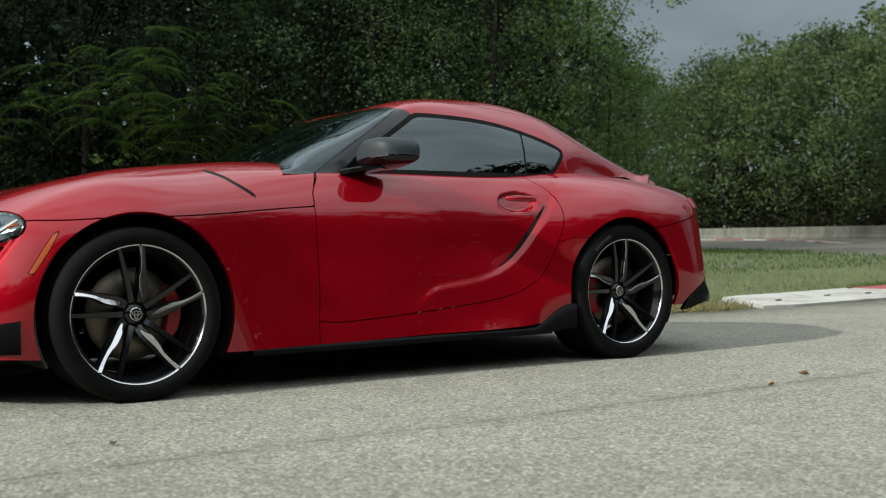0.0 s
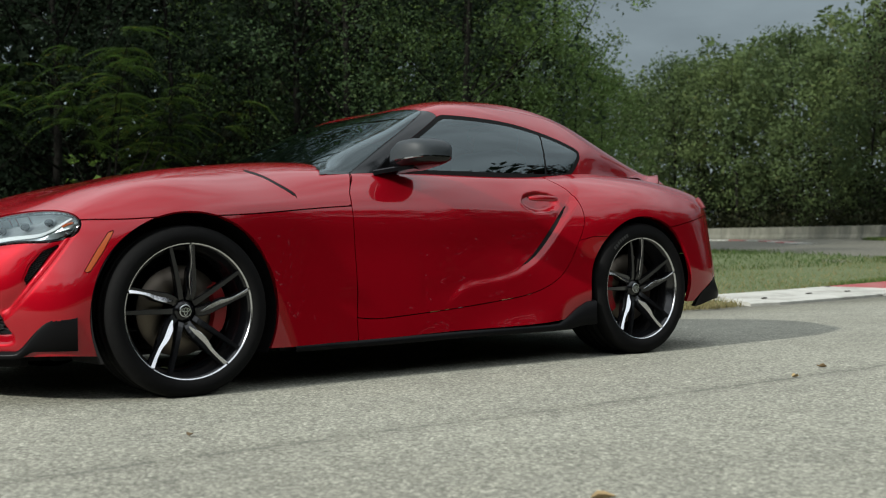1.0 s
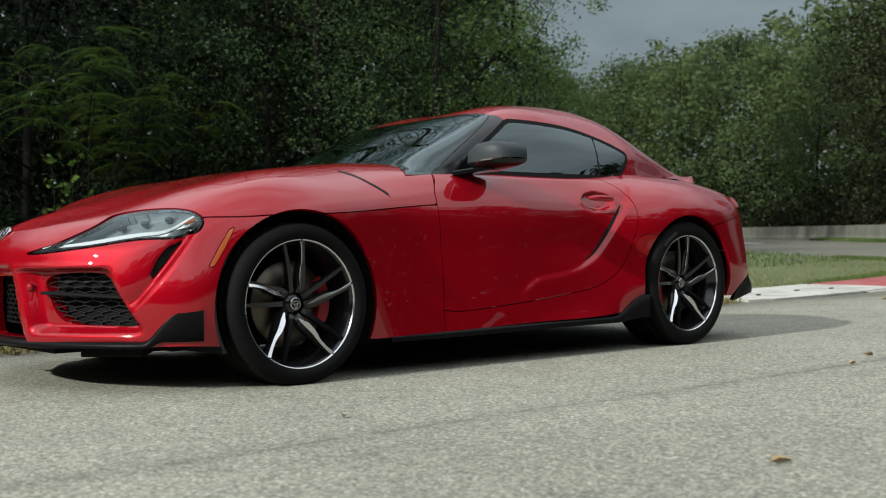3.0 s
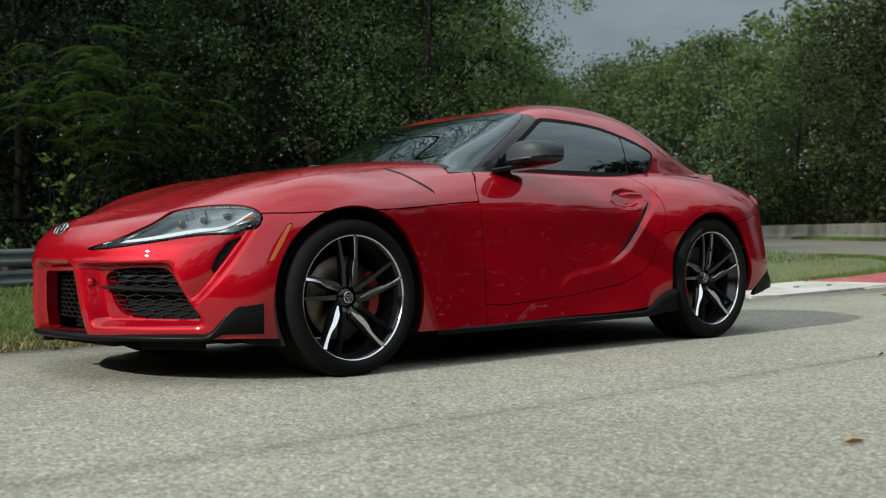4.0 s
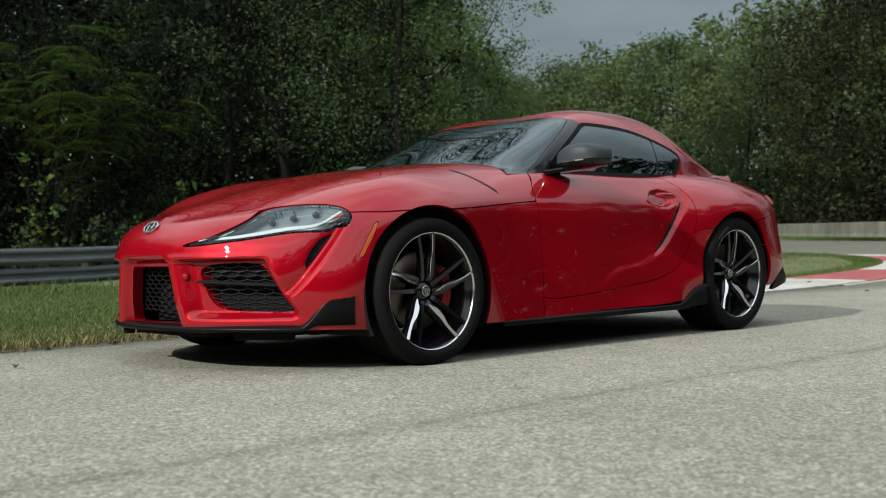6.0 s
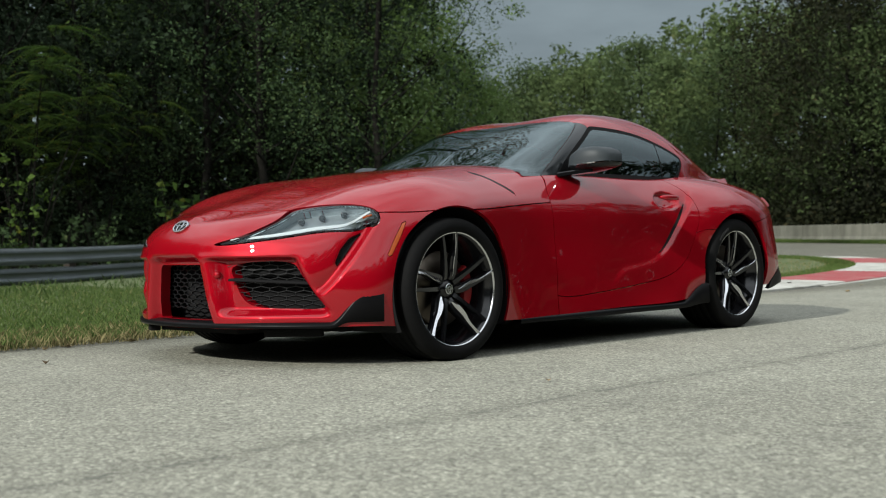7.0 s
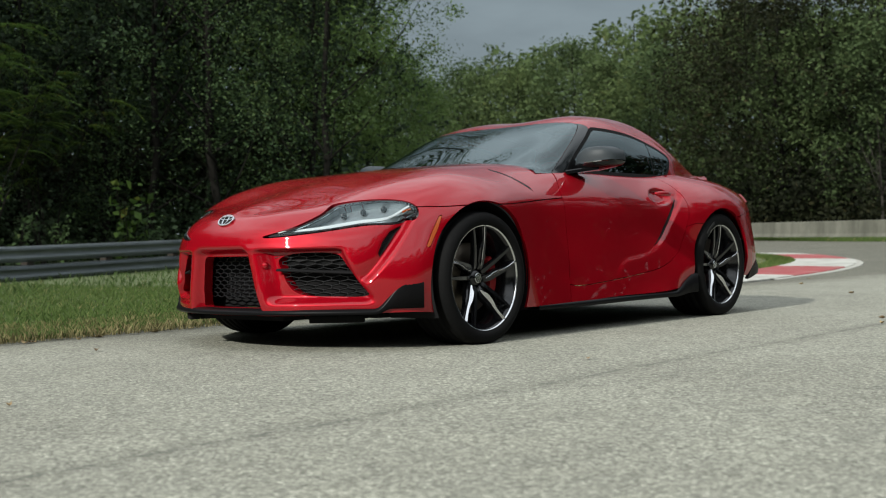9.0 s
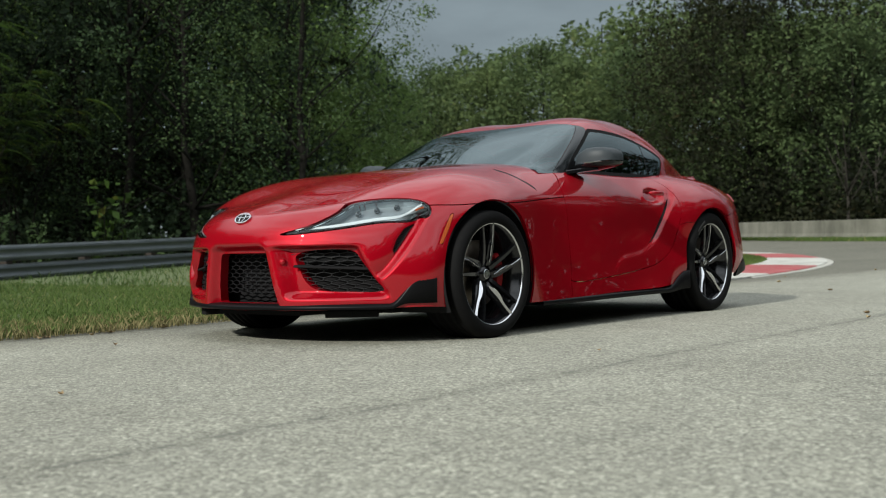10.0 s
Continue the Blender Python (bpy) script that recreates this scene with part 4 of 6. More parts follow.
# ---- fallen leaves on the asphalt ----
def fallen_leaf(x, y, length, turn, curl, seed):
    rng = np.random.default_rng(seed)
    bm = bmesh.new()
    outline = ((0, .0), (.12, .16), (.30, .27), (.48, .22), (.55, .30), (.72, .18), (.86, .12), (1, 0))
    rows = []
    for u, w in outline:
        w *= 1 + .2 * rng.normal() * (0 < u < 1)
        rows.append([bm.verts.new(((u - .5) * length, e * w * length, length * (curl * (abs(e) * w * 2.2) ** 1.3 + curl * .7 * (u - .4) ** 2 + .012))) for e in (-1, -.5, 0, .5, 1)])
    for p, q in zip(rows[:-1], rows[1:]):
        for i in range(4):
            bm.faces.new((p[i], p[i + 1], q[i + 1], q[i]))
    bmesh.ops.remove_doubles(bm, verts=bm.verts, dist=1e-5)
    for f in bm.faces:
        f.smooth = True
    o = tagged(part("fallen_leaf", bm, M_dead), "curled dry brown leaf lying on the asphalt", "leaf", "fallen leaves")
    o.matrix_basis = pose(x, y, float(rise(x, y)) + .003, 0, 0, turn)


fall = random.Random(31)
for x, y in ((-.39, -1.76), (2.1, -2.09), (-1.256, .504), (-2.5, -1.0), (-.03, 1.40), (-.08, -3.14), (2.49, -1.95), (5.6, -.6), (-3.4, .9), (-1.9, 1.2), (7.6, .7), (4.6, .9), (9.5, 1.4), (-.9, 1.25), (12.5, 1.2)):
    fallen_leaf(x, y, fall.uniform(.035, .065), fall.uniform(0, 360), fall.uniform(.25, .8), fall.randrange(999))
for k in range(26):
    fallen_leaf(-4.6 + 10.6 * fall.random(), 1.24 + .2 * fall.random(), fall.uniform(.03, .075), fall.uniform(0, 360), fall.uniform(.2, .7), fall.randrange(999))


# ---- the car: front axle over the origin, nose towards -x; rows run x, half width, height ----
S0 = [(-0.89, 0, 0.17), (-0.835, 0.33, 0.17), (-0.64, 0.66, 0.175), (-0.45, 0.86, 0.18), (-0.28, 0.885, 0.17), (0.05, 0.9, 0.165), (0.45, 0.909, 0.16), (0.8, 0.908, 0.165), (1.35, 0.906, 0.18), (1.9, 0.914, 0.195), (2.15, 0.9, 0.22), (2.5, 0.92, 0.24), (2.85, 0.91, 0.25), (3.17, 0.8, 0.26), (3.32, 0.42, 0.27), (3.36, 0, 0.27)]
S1 = [(-0.905, 0, 0.27), (-0.85, 0.33, 0.27), (-0.65, 0.68, 0.28), (-0.45, 0.875, 0.3), (-0.28, 0.9, 0.3), (0.05, 0.915, 0.29), (0.45, 0.905, 0.26), (0.8, 0.9, 0.255), (1.35, 0.898, 0.27), (1.9, 0.907, 0.29), (2.15, 0.935, 0.32), (2.5, 0.945, 0.33), (2.85, 0.935, 0.34), (3.18, 0.81, 0.36), (3.33, 0.43, 0.37), (3.37, 0, 0.37)]
S2 = [(-0.91, 0, 0.38), (-0.85, 0.34, 0.38), (-0.645, 0.69, 0.4), (-0.43, 0.88, 0.43), (-0.27, 0.91, 0.43), (0.05, 0.935, 0.43), (0.45, 0.898, 0.42), (0.8, 0.888, 0.42), (1.35, 0.885, 0.43), (1.9, 0.893, 0.45), (2.15, 0.925, 0.46), (2.5, 0.955, 0.47), (2.85, 0.94, 0.48), (3.17, 0.8, 0.5), (3.33, 0.43, 0.51), (3.37, 0, 0.51)]
S3 = [(-0.91, 0, 0.48), (-0.845, 0.34, 0.485), (-0.615, 0.69, 0.505), (-0.41, 0.855, 0.55), (-0.25, 0.91, 0.57), (0.05, 0.945, 0.585), (0.45, 0.892, 0.57), (0.8, 0.876, 0.57), (1.35, 0.871, 0.57), (1.9, 0.877, 0.59), (2.15, 0.93, 0.61), (2.5, 0.955, 0.62), (2.85, 0.93, 0.62), (3.18, 0.77, 0.64), (3.34, 0.43, 0.65), (3.39, 0, 0.65)]
S4 = [(-0.895, 0, 0.55), (-0.82, 0.35, 0.56), (-0.585, 0.67, 0.59), (-0.38, 0.825, 0.66), (-0.2, 0.9, 0.675), (0.05, 0.93, 0.7), (0.45, 0.879, 0.71), (0.8, 0.859, 0.72), (1.35, 0.854, 0.72), (1.9, 0.851, 0.725), (2.15, 0.905, 0.73), (2.5, 0.935, 0.75), (2.85, 0.9, 0.74), (3.18, 0.74, 0.765), (3.34, 0.43, 0.77), (3.39, 0, 0.75)]
S5 = [(-0.875, 0, 0.585), (-0.79, 0.34, 0.605), (-0.545, 0.62, 0.65), (-0.35, 0.765, 0.725), (-0.18, 0.815, 0.772), (0.05, 0.84, 0.795), (0.45, 0.812, 0.8), (0.8, 0.795, 0.83), (1.35, 0.79, 0.84), (1.9, 0.776, 0.84), (2.15, 0.82, 0.845), (2.5, 0.845, 0.855), (2.85, 0.8, 0.844), (3.17, 0.67, 0.835), (3.33, 0.4, 0.84), (3.38, 0, 0.82)]
S6 = [(-0.855, 0, 0.612), (-0.755, 0.31, 0.642), (-0.515, 0.53, 0.698), (-0.32, 0.63, 0.78), (-0.15, 0.67, 0.83), (0.05, 0.69, 0.862), (0.45, 0.69, 0.875), (0.8, 0.71, 0.89), (1.35, 0.72, 0.893), (1.9, 0.69, 0.902), (2.15, 0.66, 0.925), (2.5, 0.7, 0.915), (2.85, 0.66, 0.899), (3.14, 0.54, 0.88), (3.29, 0.33, 0.885), (3.34, 0, 0.88)]
S7 = [(-0.82, 0, 0.642), (-0.71, 0.2, 0.67), (-0.48, 0.3, 0.735), (-0.29, 0.35, 0.799), (-0.13, 0.38, 0.846), (0.05, 0.4, 0.884), (0.45, 0.42, 0.931), (0.8, 0.42, 0.944), (1.35, 0.4, 0.92), (1.9, 0.38, 0.93), (2.15, 0.38, 0.94), (2.5, 0.42, 0.94), (2.85, 0.4, 0.92), (3.08, 0.33, 0.91), (3.2, 0.2, 0.92), (3.25, 0, 0.93)]
S8 = [(-0.775, 0, 0.668), (-0.65, 0, 0.71), (-0.46, 0, 0.762), (-0.28, 0, 0.812), (-0.12, 0, 0.851), (0.05, 0, 0.89), (0.45, 0, 0.937), (0.8, 0, 0.957), (1.35, 0, 0.93), (1.9, 0, 0.94), (2.15, 0, 0.95), (2.5, 0, 0.95), (2.85, 0, 0.935), (3.02, 0, 0.93), (3.1, 0, 0.935), (3.15, 0, 0.94)]
# the cabin: belt, mid glass, rail, roof shoulder, roof, middle
G0 = [(.68,.74,.87),(.85,.745,.875),(1.1,.745,.875),(1.4,.735,.88),(1.75,.72,.885),(2.1,.70,.89),(2.35,.675,.89),(2.65,.61,.88),(2.95,.54,.87),(3.15,.50,.86)]
G1 = [(.69,.72,.885),(.88,.732,.90),(1.12,.70,.99),(1.42,.675,1.05),(1.75,.665,1.05),(2.1,.665,1.01),(2.35,.65,.975),(2.65,.57,.935),(2.95,.52,.91),(3.15,.48,.90)]
G2 = [(0.7, 0.69, 0.895), (0.9, 0.71, 0.94), (1.14, 0.665, 1.07), (1.42, 0.605, 1.185), (1.75, 0.59, 1.195), (2.1, 0.605, 1.125), (2.35, 0.617, 1.063), (2.65, 0.55, 1.015), (2.95, 0.48, 0.957), (3.15, 0.44, 0.93)]
G3 = [(0.7, 0.6, 0.905), (0.9, 0.62, 0.99), (1.14, 0.58, 1.108), (1.42, 0.5, 1.239), (1.75, 0.48, 1.271), (2.1, 0.495, 1.239), (2.35, 0.51, 1.18), (2.65, 0.45, 1.097), (2.95, 0.41, 0.995), (3.15, 0.37, 0.945)]
G4 = [(0.68, 0.33, 0.905), (0.9, 0.35, 1.012), (1.14, 0.33, 1.132), (1.42, 0.29, 1.254), (1.75, 0.27, 1.304), (2.1, 0.28, 1.294), (2.35, 0.27, 1.25), (2.65, 0.25, 1.148), (2.95, 0.22, 1.018), (3.15, 0.2, 0.955)]
G5 = [(0.66, 0, 0.905), (0.9, 0, 1.025), (1.14, 0, 1.146), (1.42, 0, 1.25), (1.75, 0, 1.292), (2.1, 0, 1.286), (2.35, 0, 1.248), (2.65, 0, 1.15), (2.95, 0, 1.018), (3.15, 0, 0.955)]
car = tagged(new("sports_car"), "glossy red two-door sports coupe with black alloy wheels on asphalt", "car")


def sm(a, b, x):
    t = np.clip((x - a) / (b - a), 0, 1)
    return t * t * (3 - 2 * t)


def xz(v):
    return v[:, [0, 2]]


# lines on the side (x, z)
DOOR_FRONT = np.array([(.838, .95), (.838, .895), (.80, .835), (.773, .787), (.765, .731), (.763, .65), (.767, .5), (.765, .37), (.757, .258), (.755, .1)])
DOOR = np.concatenate([curve_through([(.838, .93), (.838, .895), (.773, .787), (.765, .731), (.764, .6), (.767, .45), (.765, .35)], 40),
                       curve_through([(.757, .262), (.80, .256), (.972, .257), (1.2, .272), (1.572, .305), (1.803, .345), (1.953, .428), (2.045, .574), (2.087, .70), (2.085, .76), (2.06, .83), (2.0, .885), (1.96, .93)], 70)])
HOOD_SIDE = curve_through([(-.45, .66), (-.379, .667), (-.26, .668), (-.15, .674), (.0, .68), (.15, .685), (.346, .698), (.46, .708), (.77, .732), (1.0, .74)], 60)
LAMP = curve_through([(-.855, .537), (-.79, .573), (-.73, .604), (-.655, .643), (-.58, .682), (-.507, .701), (-.444, .706), (-.40, .694), (-.381, .665), (-.387, .635), (-.427, .599), (-.549, .586), (-.675, .566), (-.779, .546)], 120, True)
SLOT = np.array([(-.430, .584), (-.468, .546), (-.510, .484), (-.548, .432), (-.556, .452), (-.535, .505), (-.495, .556)])
MARKER = np.array([(-.280, .629), (-.300, .622), (-.342, .559), (-.390, .480), (-.374, .474), (-.322, .551)])
CREASE = curve_through([(-.375, .65), (-.42, .59), (-.458, .537), (-.549, .413), (-.623, .30)], 40)
SCOOP = curve_through([(2.05, .78), (2.0, .735), (1.93, .655), (1.82, .535), (1.70, .46), (1.60, .43), (1.45, .41), (1.341, .39), (1.27, .345), (1.205, .275)], 70)
VENT = curve_through([(.362, .878), (.41, .854), (.45, .818), (.485, .789), (.512, .763)], 30)
# outlines seen from the front (half width, z)
INTAKE = curve_through([(.318, .430), (.36, .452), (.44, .461), (.54, .459), (.580, .446), (.61, .405), (.64, .363), (.672, .31), (.702, .264), (.68, .257), (.58, .256), (.46, .260), (.395, .278), (.355, .325), (.332, .38)], 120, True)
MIDDLE = np.array([(-.3, .45), (.165, .45), (.172, .43), (.190, .34), (.206, .25), (.212, .205), (-.3, .205)])
ARCH_F, ARCH_R = (.003, .322, .378), (2.47, .332, .367)


def sculpt(p):
    """Adds the nose's undercuts, the scallops by the lamps and the step along the side scoop."""
    q = p.reshape(-1, 3).copy()
    x, w, z = q[:, 0].copy(), q[:, 1].copy(), q[:, 2].copy()
    front = sm(-.50, -.60, x)
    strut = .208 + (.46 - z) * .22
    out = .60 + (.45 - z) * .52
    band = sm(.484, .466, z) * sm(.215, .262, z)
    side_in = band * sm(strut + .022, strut + .085, w) * sm(out + .05, out - .02, w)
    mid_in = sm(.505, .452, z) * sm(.17, .19, z) * sm(strut + .004, strut - .055, w)
    q[:, 0] += front * (.062 * side_in + .055 * mid_in)
    lip = np.exp(-((z - .482) / .016) ** 2) * sm(.62, .5, w)
    q[:, 0] -= front * .006 * lip
    # scallop in front of the fin
    d, s = line_distance(np.stack([x, z], 1), CREASE)
    ahead = (s < 0) & (x < -.36) & (w > .4)
    along = sm(.28, .36, z) * sm(.66, .60, z)
    dent = np.where(ahead, sm(0, .022, d) * np.exp(-np.maximum(d - .022, 0) / .06), 0) * along
    q[:, 1] -= .038 * dent
    q[:, 0] += .022 * dent
    # step along the scoop: the door skin dives in behind the haunch
    d, s = line_distance(np.stack([x, z], 1), SCOOP)
    run = sm(.27, .40, z)
    deep = .007 + .012 * sm(.42, .62, z) * sm(.84, .76, z)
    fwd = np.where((w > .5) & (x < 2.12) & (x > 1.1), np.where(s < 0, np.exp(-(d / .10) ** 1.5), 1 - sm(0, .034, d)), 0)
    q[:, 1] -= deep * run * fwd
    # handle bowl
    e = ((x - 1.872) / .115) ** 2 + ((z - .765) / .05) ** 2
    q[:, 1] -= np.where(w > .5, .034 * sm(1.0, .60, e), 0)
    return q.reshape(p.shape)


grid = sculpt(loft([S0, S1, S2, S3, S4, S5, S6, S7, S8], 410, 156, True, True, True))
shell = sheet(grid)
cabin = sheet(loft([G0, G1, G2, G3, G4, G5], 230, 110, False, False, True))


def split(mesh, f, gap=.0022):
    """Two panels with a joint between them: (where f > 0, where f < 0)."""
    return cut(mesh, lambda v: f(v) - gap)[0], cut(mesh, lambda v: f(v) + gap)[1]


def on_side(v, f, low=.3):
    return np.where(v[:, 1] > low, f, -1.0)


def arch(v, a):
    return np.hypot(v[:, 0] - a[0], v[:, 2] - a[1]) - a[2]


shell = cut(shell, lambda v: arch(v, ARCH_F))[0]
shell = cut(shell, lambda v: arch(v, ARCH_R))[0]
# opened under the cabin
BELT = np.array([(.775, -.4), (.78, .60), (.835, .735), (1.1, .744), (1.4, .735), (1.75, .72), (2.1, .69), (2.3, .655), (2.42, .5), (2.55, .3), (2.55, -.4)])
shell = cut(shell, lambda v: np.where(v[:, 2] > .8, inside(v[:, :2], BELT), -1.0))[1]
lamp, shell = split(shell, lambda v: on_side(v, inside(xz(v), LAMP), .2), .003)
slot, shell = split(shell, lambda v: on_side(v, inside(xz(v), SLOT)), .0)
marker, shell = split(shell, lambda v: on_side(v, inside(xz(v), MARKER)), .0012)
vent, shell = split(shell, lambda v: on_side(v, np.minimum(.0080 - line_distance(xz(v), VENT)[0], .506 - v[:, 0]), .5), .0008)
hole, shell = split(shell, lambda v: np.where(v[:, 0] < -.4, inside(v[:, 1:], INTAKE), -1.0), 0)
hole, shell = split(shell, lambda v: np.where(v[:, 0] < -.6, inside(v[:, 1:], MIDDLE), -1.0), 0)


def hood_f(v):
    x, w, z = v.T
    side = z - np.interp(x, HOOD_SIDE[:, 0], HOOD_SIDE[:, 1])
    nose = x - np.interp(w, [-.1, 0, .2, .36, .45, .48, 1], [-.685, -.684, -.652, -.61, -.577, -.6, -.6])
    back = np.interp(-z, -DOOR_FRONT[:, 1], DOOR_FRONT[:, 0]) - x
    return np.minimum(np.minimum(side, nose), back)


hood, shell = split(shell, hood_f, .0028)
door, shell = split(shell, lambda v: on_side(v, inside(xz(v), DOOR), .55))
trim, door = split(door, lambda v: np.minimum(.0015 + .0075 * np.sin(np.pi * np.clip((v[:, 2] - .46) / .29, 0, 1)) ** .7 - line_distance(xz(v), SCOOP)[0], np.minimum(v[:, 2] - .46, .75 - v[:, 2])), .0004)


def rear_f(v):
    line = np.interp(v[:, 0], [2.6, 2.70, 3.017, 3.25, 3.5], [.635, .649, .703, .735, .745])
    return np.minimum(line - v[:, 2], v[:, 0] - 2.5)


rear, shell = split(shell, rear_f)
diffuser, rear = split(rear, lambda v: np.minimum(np.interp(v[:, 0], [2.85, 2.95, 3.10, 3.16, 3.20, 3.6], [.215, .30, .375, .415, .50, .51]) - v[:, 2], v[:, 0] - 2.86), .001)
V = diffuser[0].copy()
flare = sm(.37, .27, V[:, 2]) * sm(2.92, 3.1, V[:, 0])
V[:, 0] += .022 * flare * sm(.0, .8, V[:, 1])
V[:, 1] += .022 * flare * sm(.3, .8, V[:, 1])
V[:, 2] -= .03 * sm(.30, .25, V[:, 2]) * sm(3.1, 2.9, V[:, 0])
diffuser = (V, diffuser[1])
nose, shell = split(shell, lambda v: -v[:, 0] - .02)
fender, shell = split(shell, lambda v: np.interp(-v[:, 2], -DOOR_FRONT[:, 1], DOOR_FRONT[:, 0]) - v[:, 0])
tail_lamp, quarter = split(shell, lambda v: np.minimum(.030 - np.abs(v[:, 2] - np.interp(v[:, 0], [3.0, 3.4], [.775, .792])), v[:, 0] - 3.10), .0015)
rear_quarter, sill = split(quarter, lambda v: np.maximum(v[:, 2] - .45, v[:, 0] - 1.95), .0)
upper_quarter, lower_quarter = split(rear_quarter, lambda v: np.maximum(v[:, 2] - np.interp(v[:, 0], [2.03, 2.13], [.575, .597]), v[:, 0] - 2.3), .0015)

cowl_corner, upper_quarter = cut(upper_quarter, lambda v: 1.9 - v[:, 0])
tail_panel, upper_quarter = split(upper_quarter, lambda v: np.minimum(np.interp(v[:, 0], [3.0, 3.4], [.775, .792]) - v[:, 2], v[:, 0] - 3.095), 0)
deck, upper_quarter = split(upper_quarter, lambda v: np.minimum(.47 - v[:, 1], v[:, 0] - 2.6), 0)

# cabin: side glass, pillar, screen, roof
SCREEN_EDGE = np.array([(.60, .73), (.80, .860), (.834, .883), (1.023, 1.003), (1.322, 1.183), (1.45, 1.26)])
DLO = np.concatenate([curve_through([(.90, .86), (.951, .888), (1.12, .999), (1.302, 1.112), (1.40, 1.172)], 30),
                      curve_through([(1.44, 1.186), (1.54, 1.187), (1.70, 1.183), (1.88, 1.170), (2.05, 1.14), (2.2, 1.098), (2.29, 1.064)], 40),
                      curve_through([(2.318, 1.047), (2.318, 1.028), (2.28, .975), (2.22, .925), (2.14, .895), (2.03, .87)], 30)])
QUARTER_LIGHT = np.array([(2.018, .86), (2.028, .93), (2.058, 1.10), (2.08, 1.2)])
# rubber frame and glass within the side opening
opening, cab = split(cabin, lambda v: on_side(v, inside(xz(v), DLO), .42), .001)
frame_side, pane = split(opening, lambda v: np.maximum(np.maximum(.021 - inside(xz(v), DLO), .006 - np.abs(v[:, 0] - np.interp(v[:, 2], QUARTER_LIGHT[:, 1], QUARTER_LIGHT[:, 0]))), .906 + .008 * (v[:, 0] - 1) - v[:, 2]), 0)
pane_front, pane_rear = cut(pane, lambda v: np.interp(v[:, 2], QUARTER_LIGHT[:, 1], QUARTER_LIGHT[:, 0]) - v[:, 0])


def screen_f(v):
    x, w, z = v.T
    edge = z - np.interp(x, SCREEN_EDGE[:, 0], SCREEN_EDGE[:, 1])
    head = np.interp(w, [-.1, 0, .3, .5, .60, .7], [1.335, 1.335, 1.345, 1.352, 1.345, 1.33]) - x
    return np.minimum(edge, head)


screen, cab = split(cab, screen_f, .0012)
band, screen = split(screen, lambda v: np.maximum(.002 - (v[:, 2] - np.interp(v[:, 0], SCREEN_EDGE[:, 0], SCREEN_EDGE[:, 1])), -1), 0)
pillar, roof = split(cab, lambda v: np.minimum(np.interp(v[:, 1], [0, .45, .56, .60, .64, .7, 1], [1.2, 1.30, 1.352, 1.40, 1.42, 1.42, 1.42]) - v[:, 0], v[:, 1] - .3), .0012)
BACK_LIGHT = curve_through([(2.32, -.3), (2.30, .0), (2.34, .3), (2.42, .41), (2.7, .40), (2.92, .34), (2.97, .2), (2.985, 0), (2.98, -.3)], 60)
back_light, roof = split(roof, lambda v: np.where(v[:, 2] > .9, inside(v[:, :2], BACK_LIGHT), -1.0), .0015)
roof_rail, roof = split(roof, lambda v: v[:, 1] - np.interp(v[:, 0], [1.2, 1.35, 1.6, 2.0, 2.3, 2.6, 3.2], [.535, .515, .492, .50, .50, .475, .42]), .0015)

# the mesh slot behind the lamp, set back from the skin
SLOT_FIT = np.linalg.lstsq(np.stack([slot[0][:, 0] * 0 + 1, slot[0][:, 0], slot[0][:, 2]], 1), slot[0][:, 1], rcond=None)[0]
slot_in = (slot[0] - np.array((0, .014, 0)), slot[1])


def slot_bars(side):
    """Crossed thin wires over the slot."""
    bm = bmesh.new()
    for lean in (1, -1):
        for k in range(-16, 17):
            run = []
            for q in np.linspace(-.09, .09, 46):
                x, z = -.49 + q, .51 + lean * q * .45 + k * .0085
                if inside(np.array([(x, z)]), SLOT)[0] > .001:
                    run.append(Vector((x, -side * (float(SLOT_FIT @ (1, x, z)) - .009), z)))
            if len(run) > 2:
                bar([run[0], run[-1]], [.0007] * 2, [.003] * 2, (-.4, -side, 0), bm)
    return bm


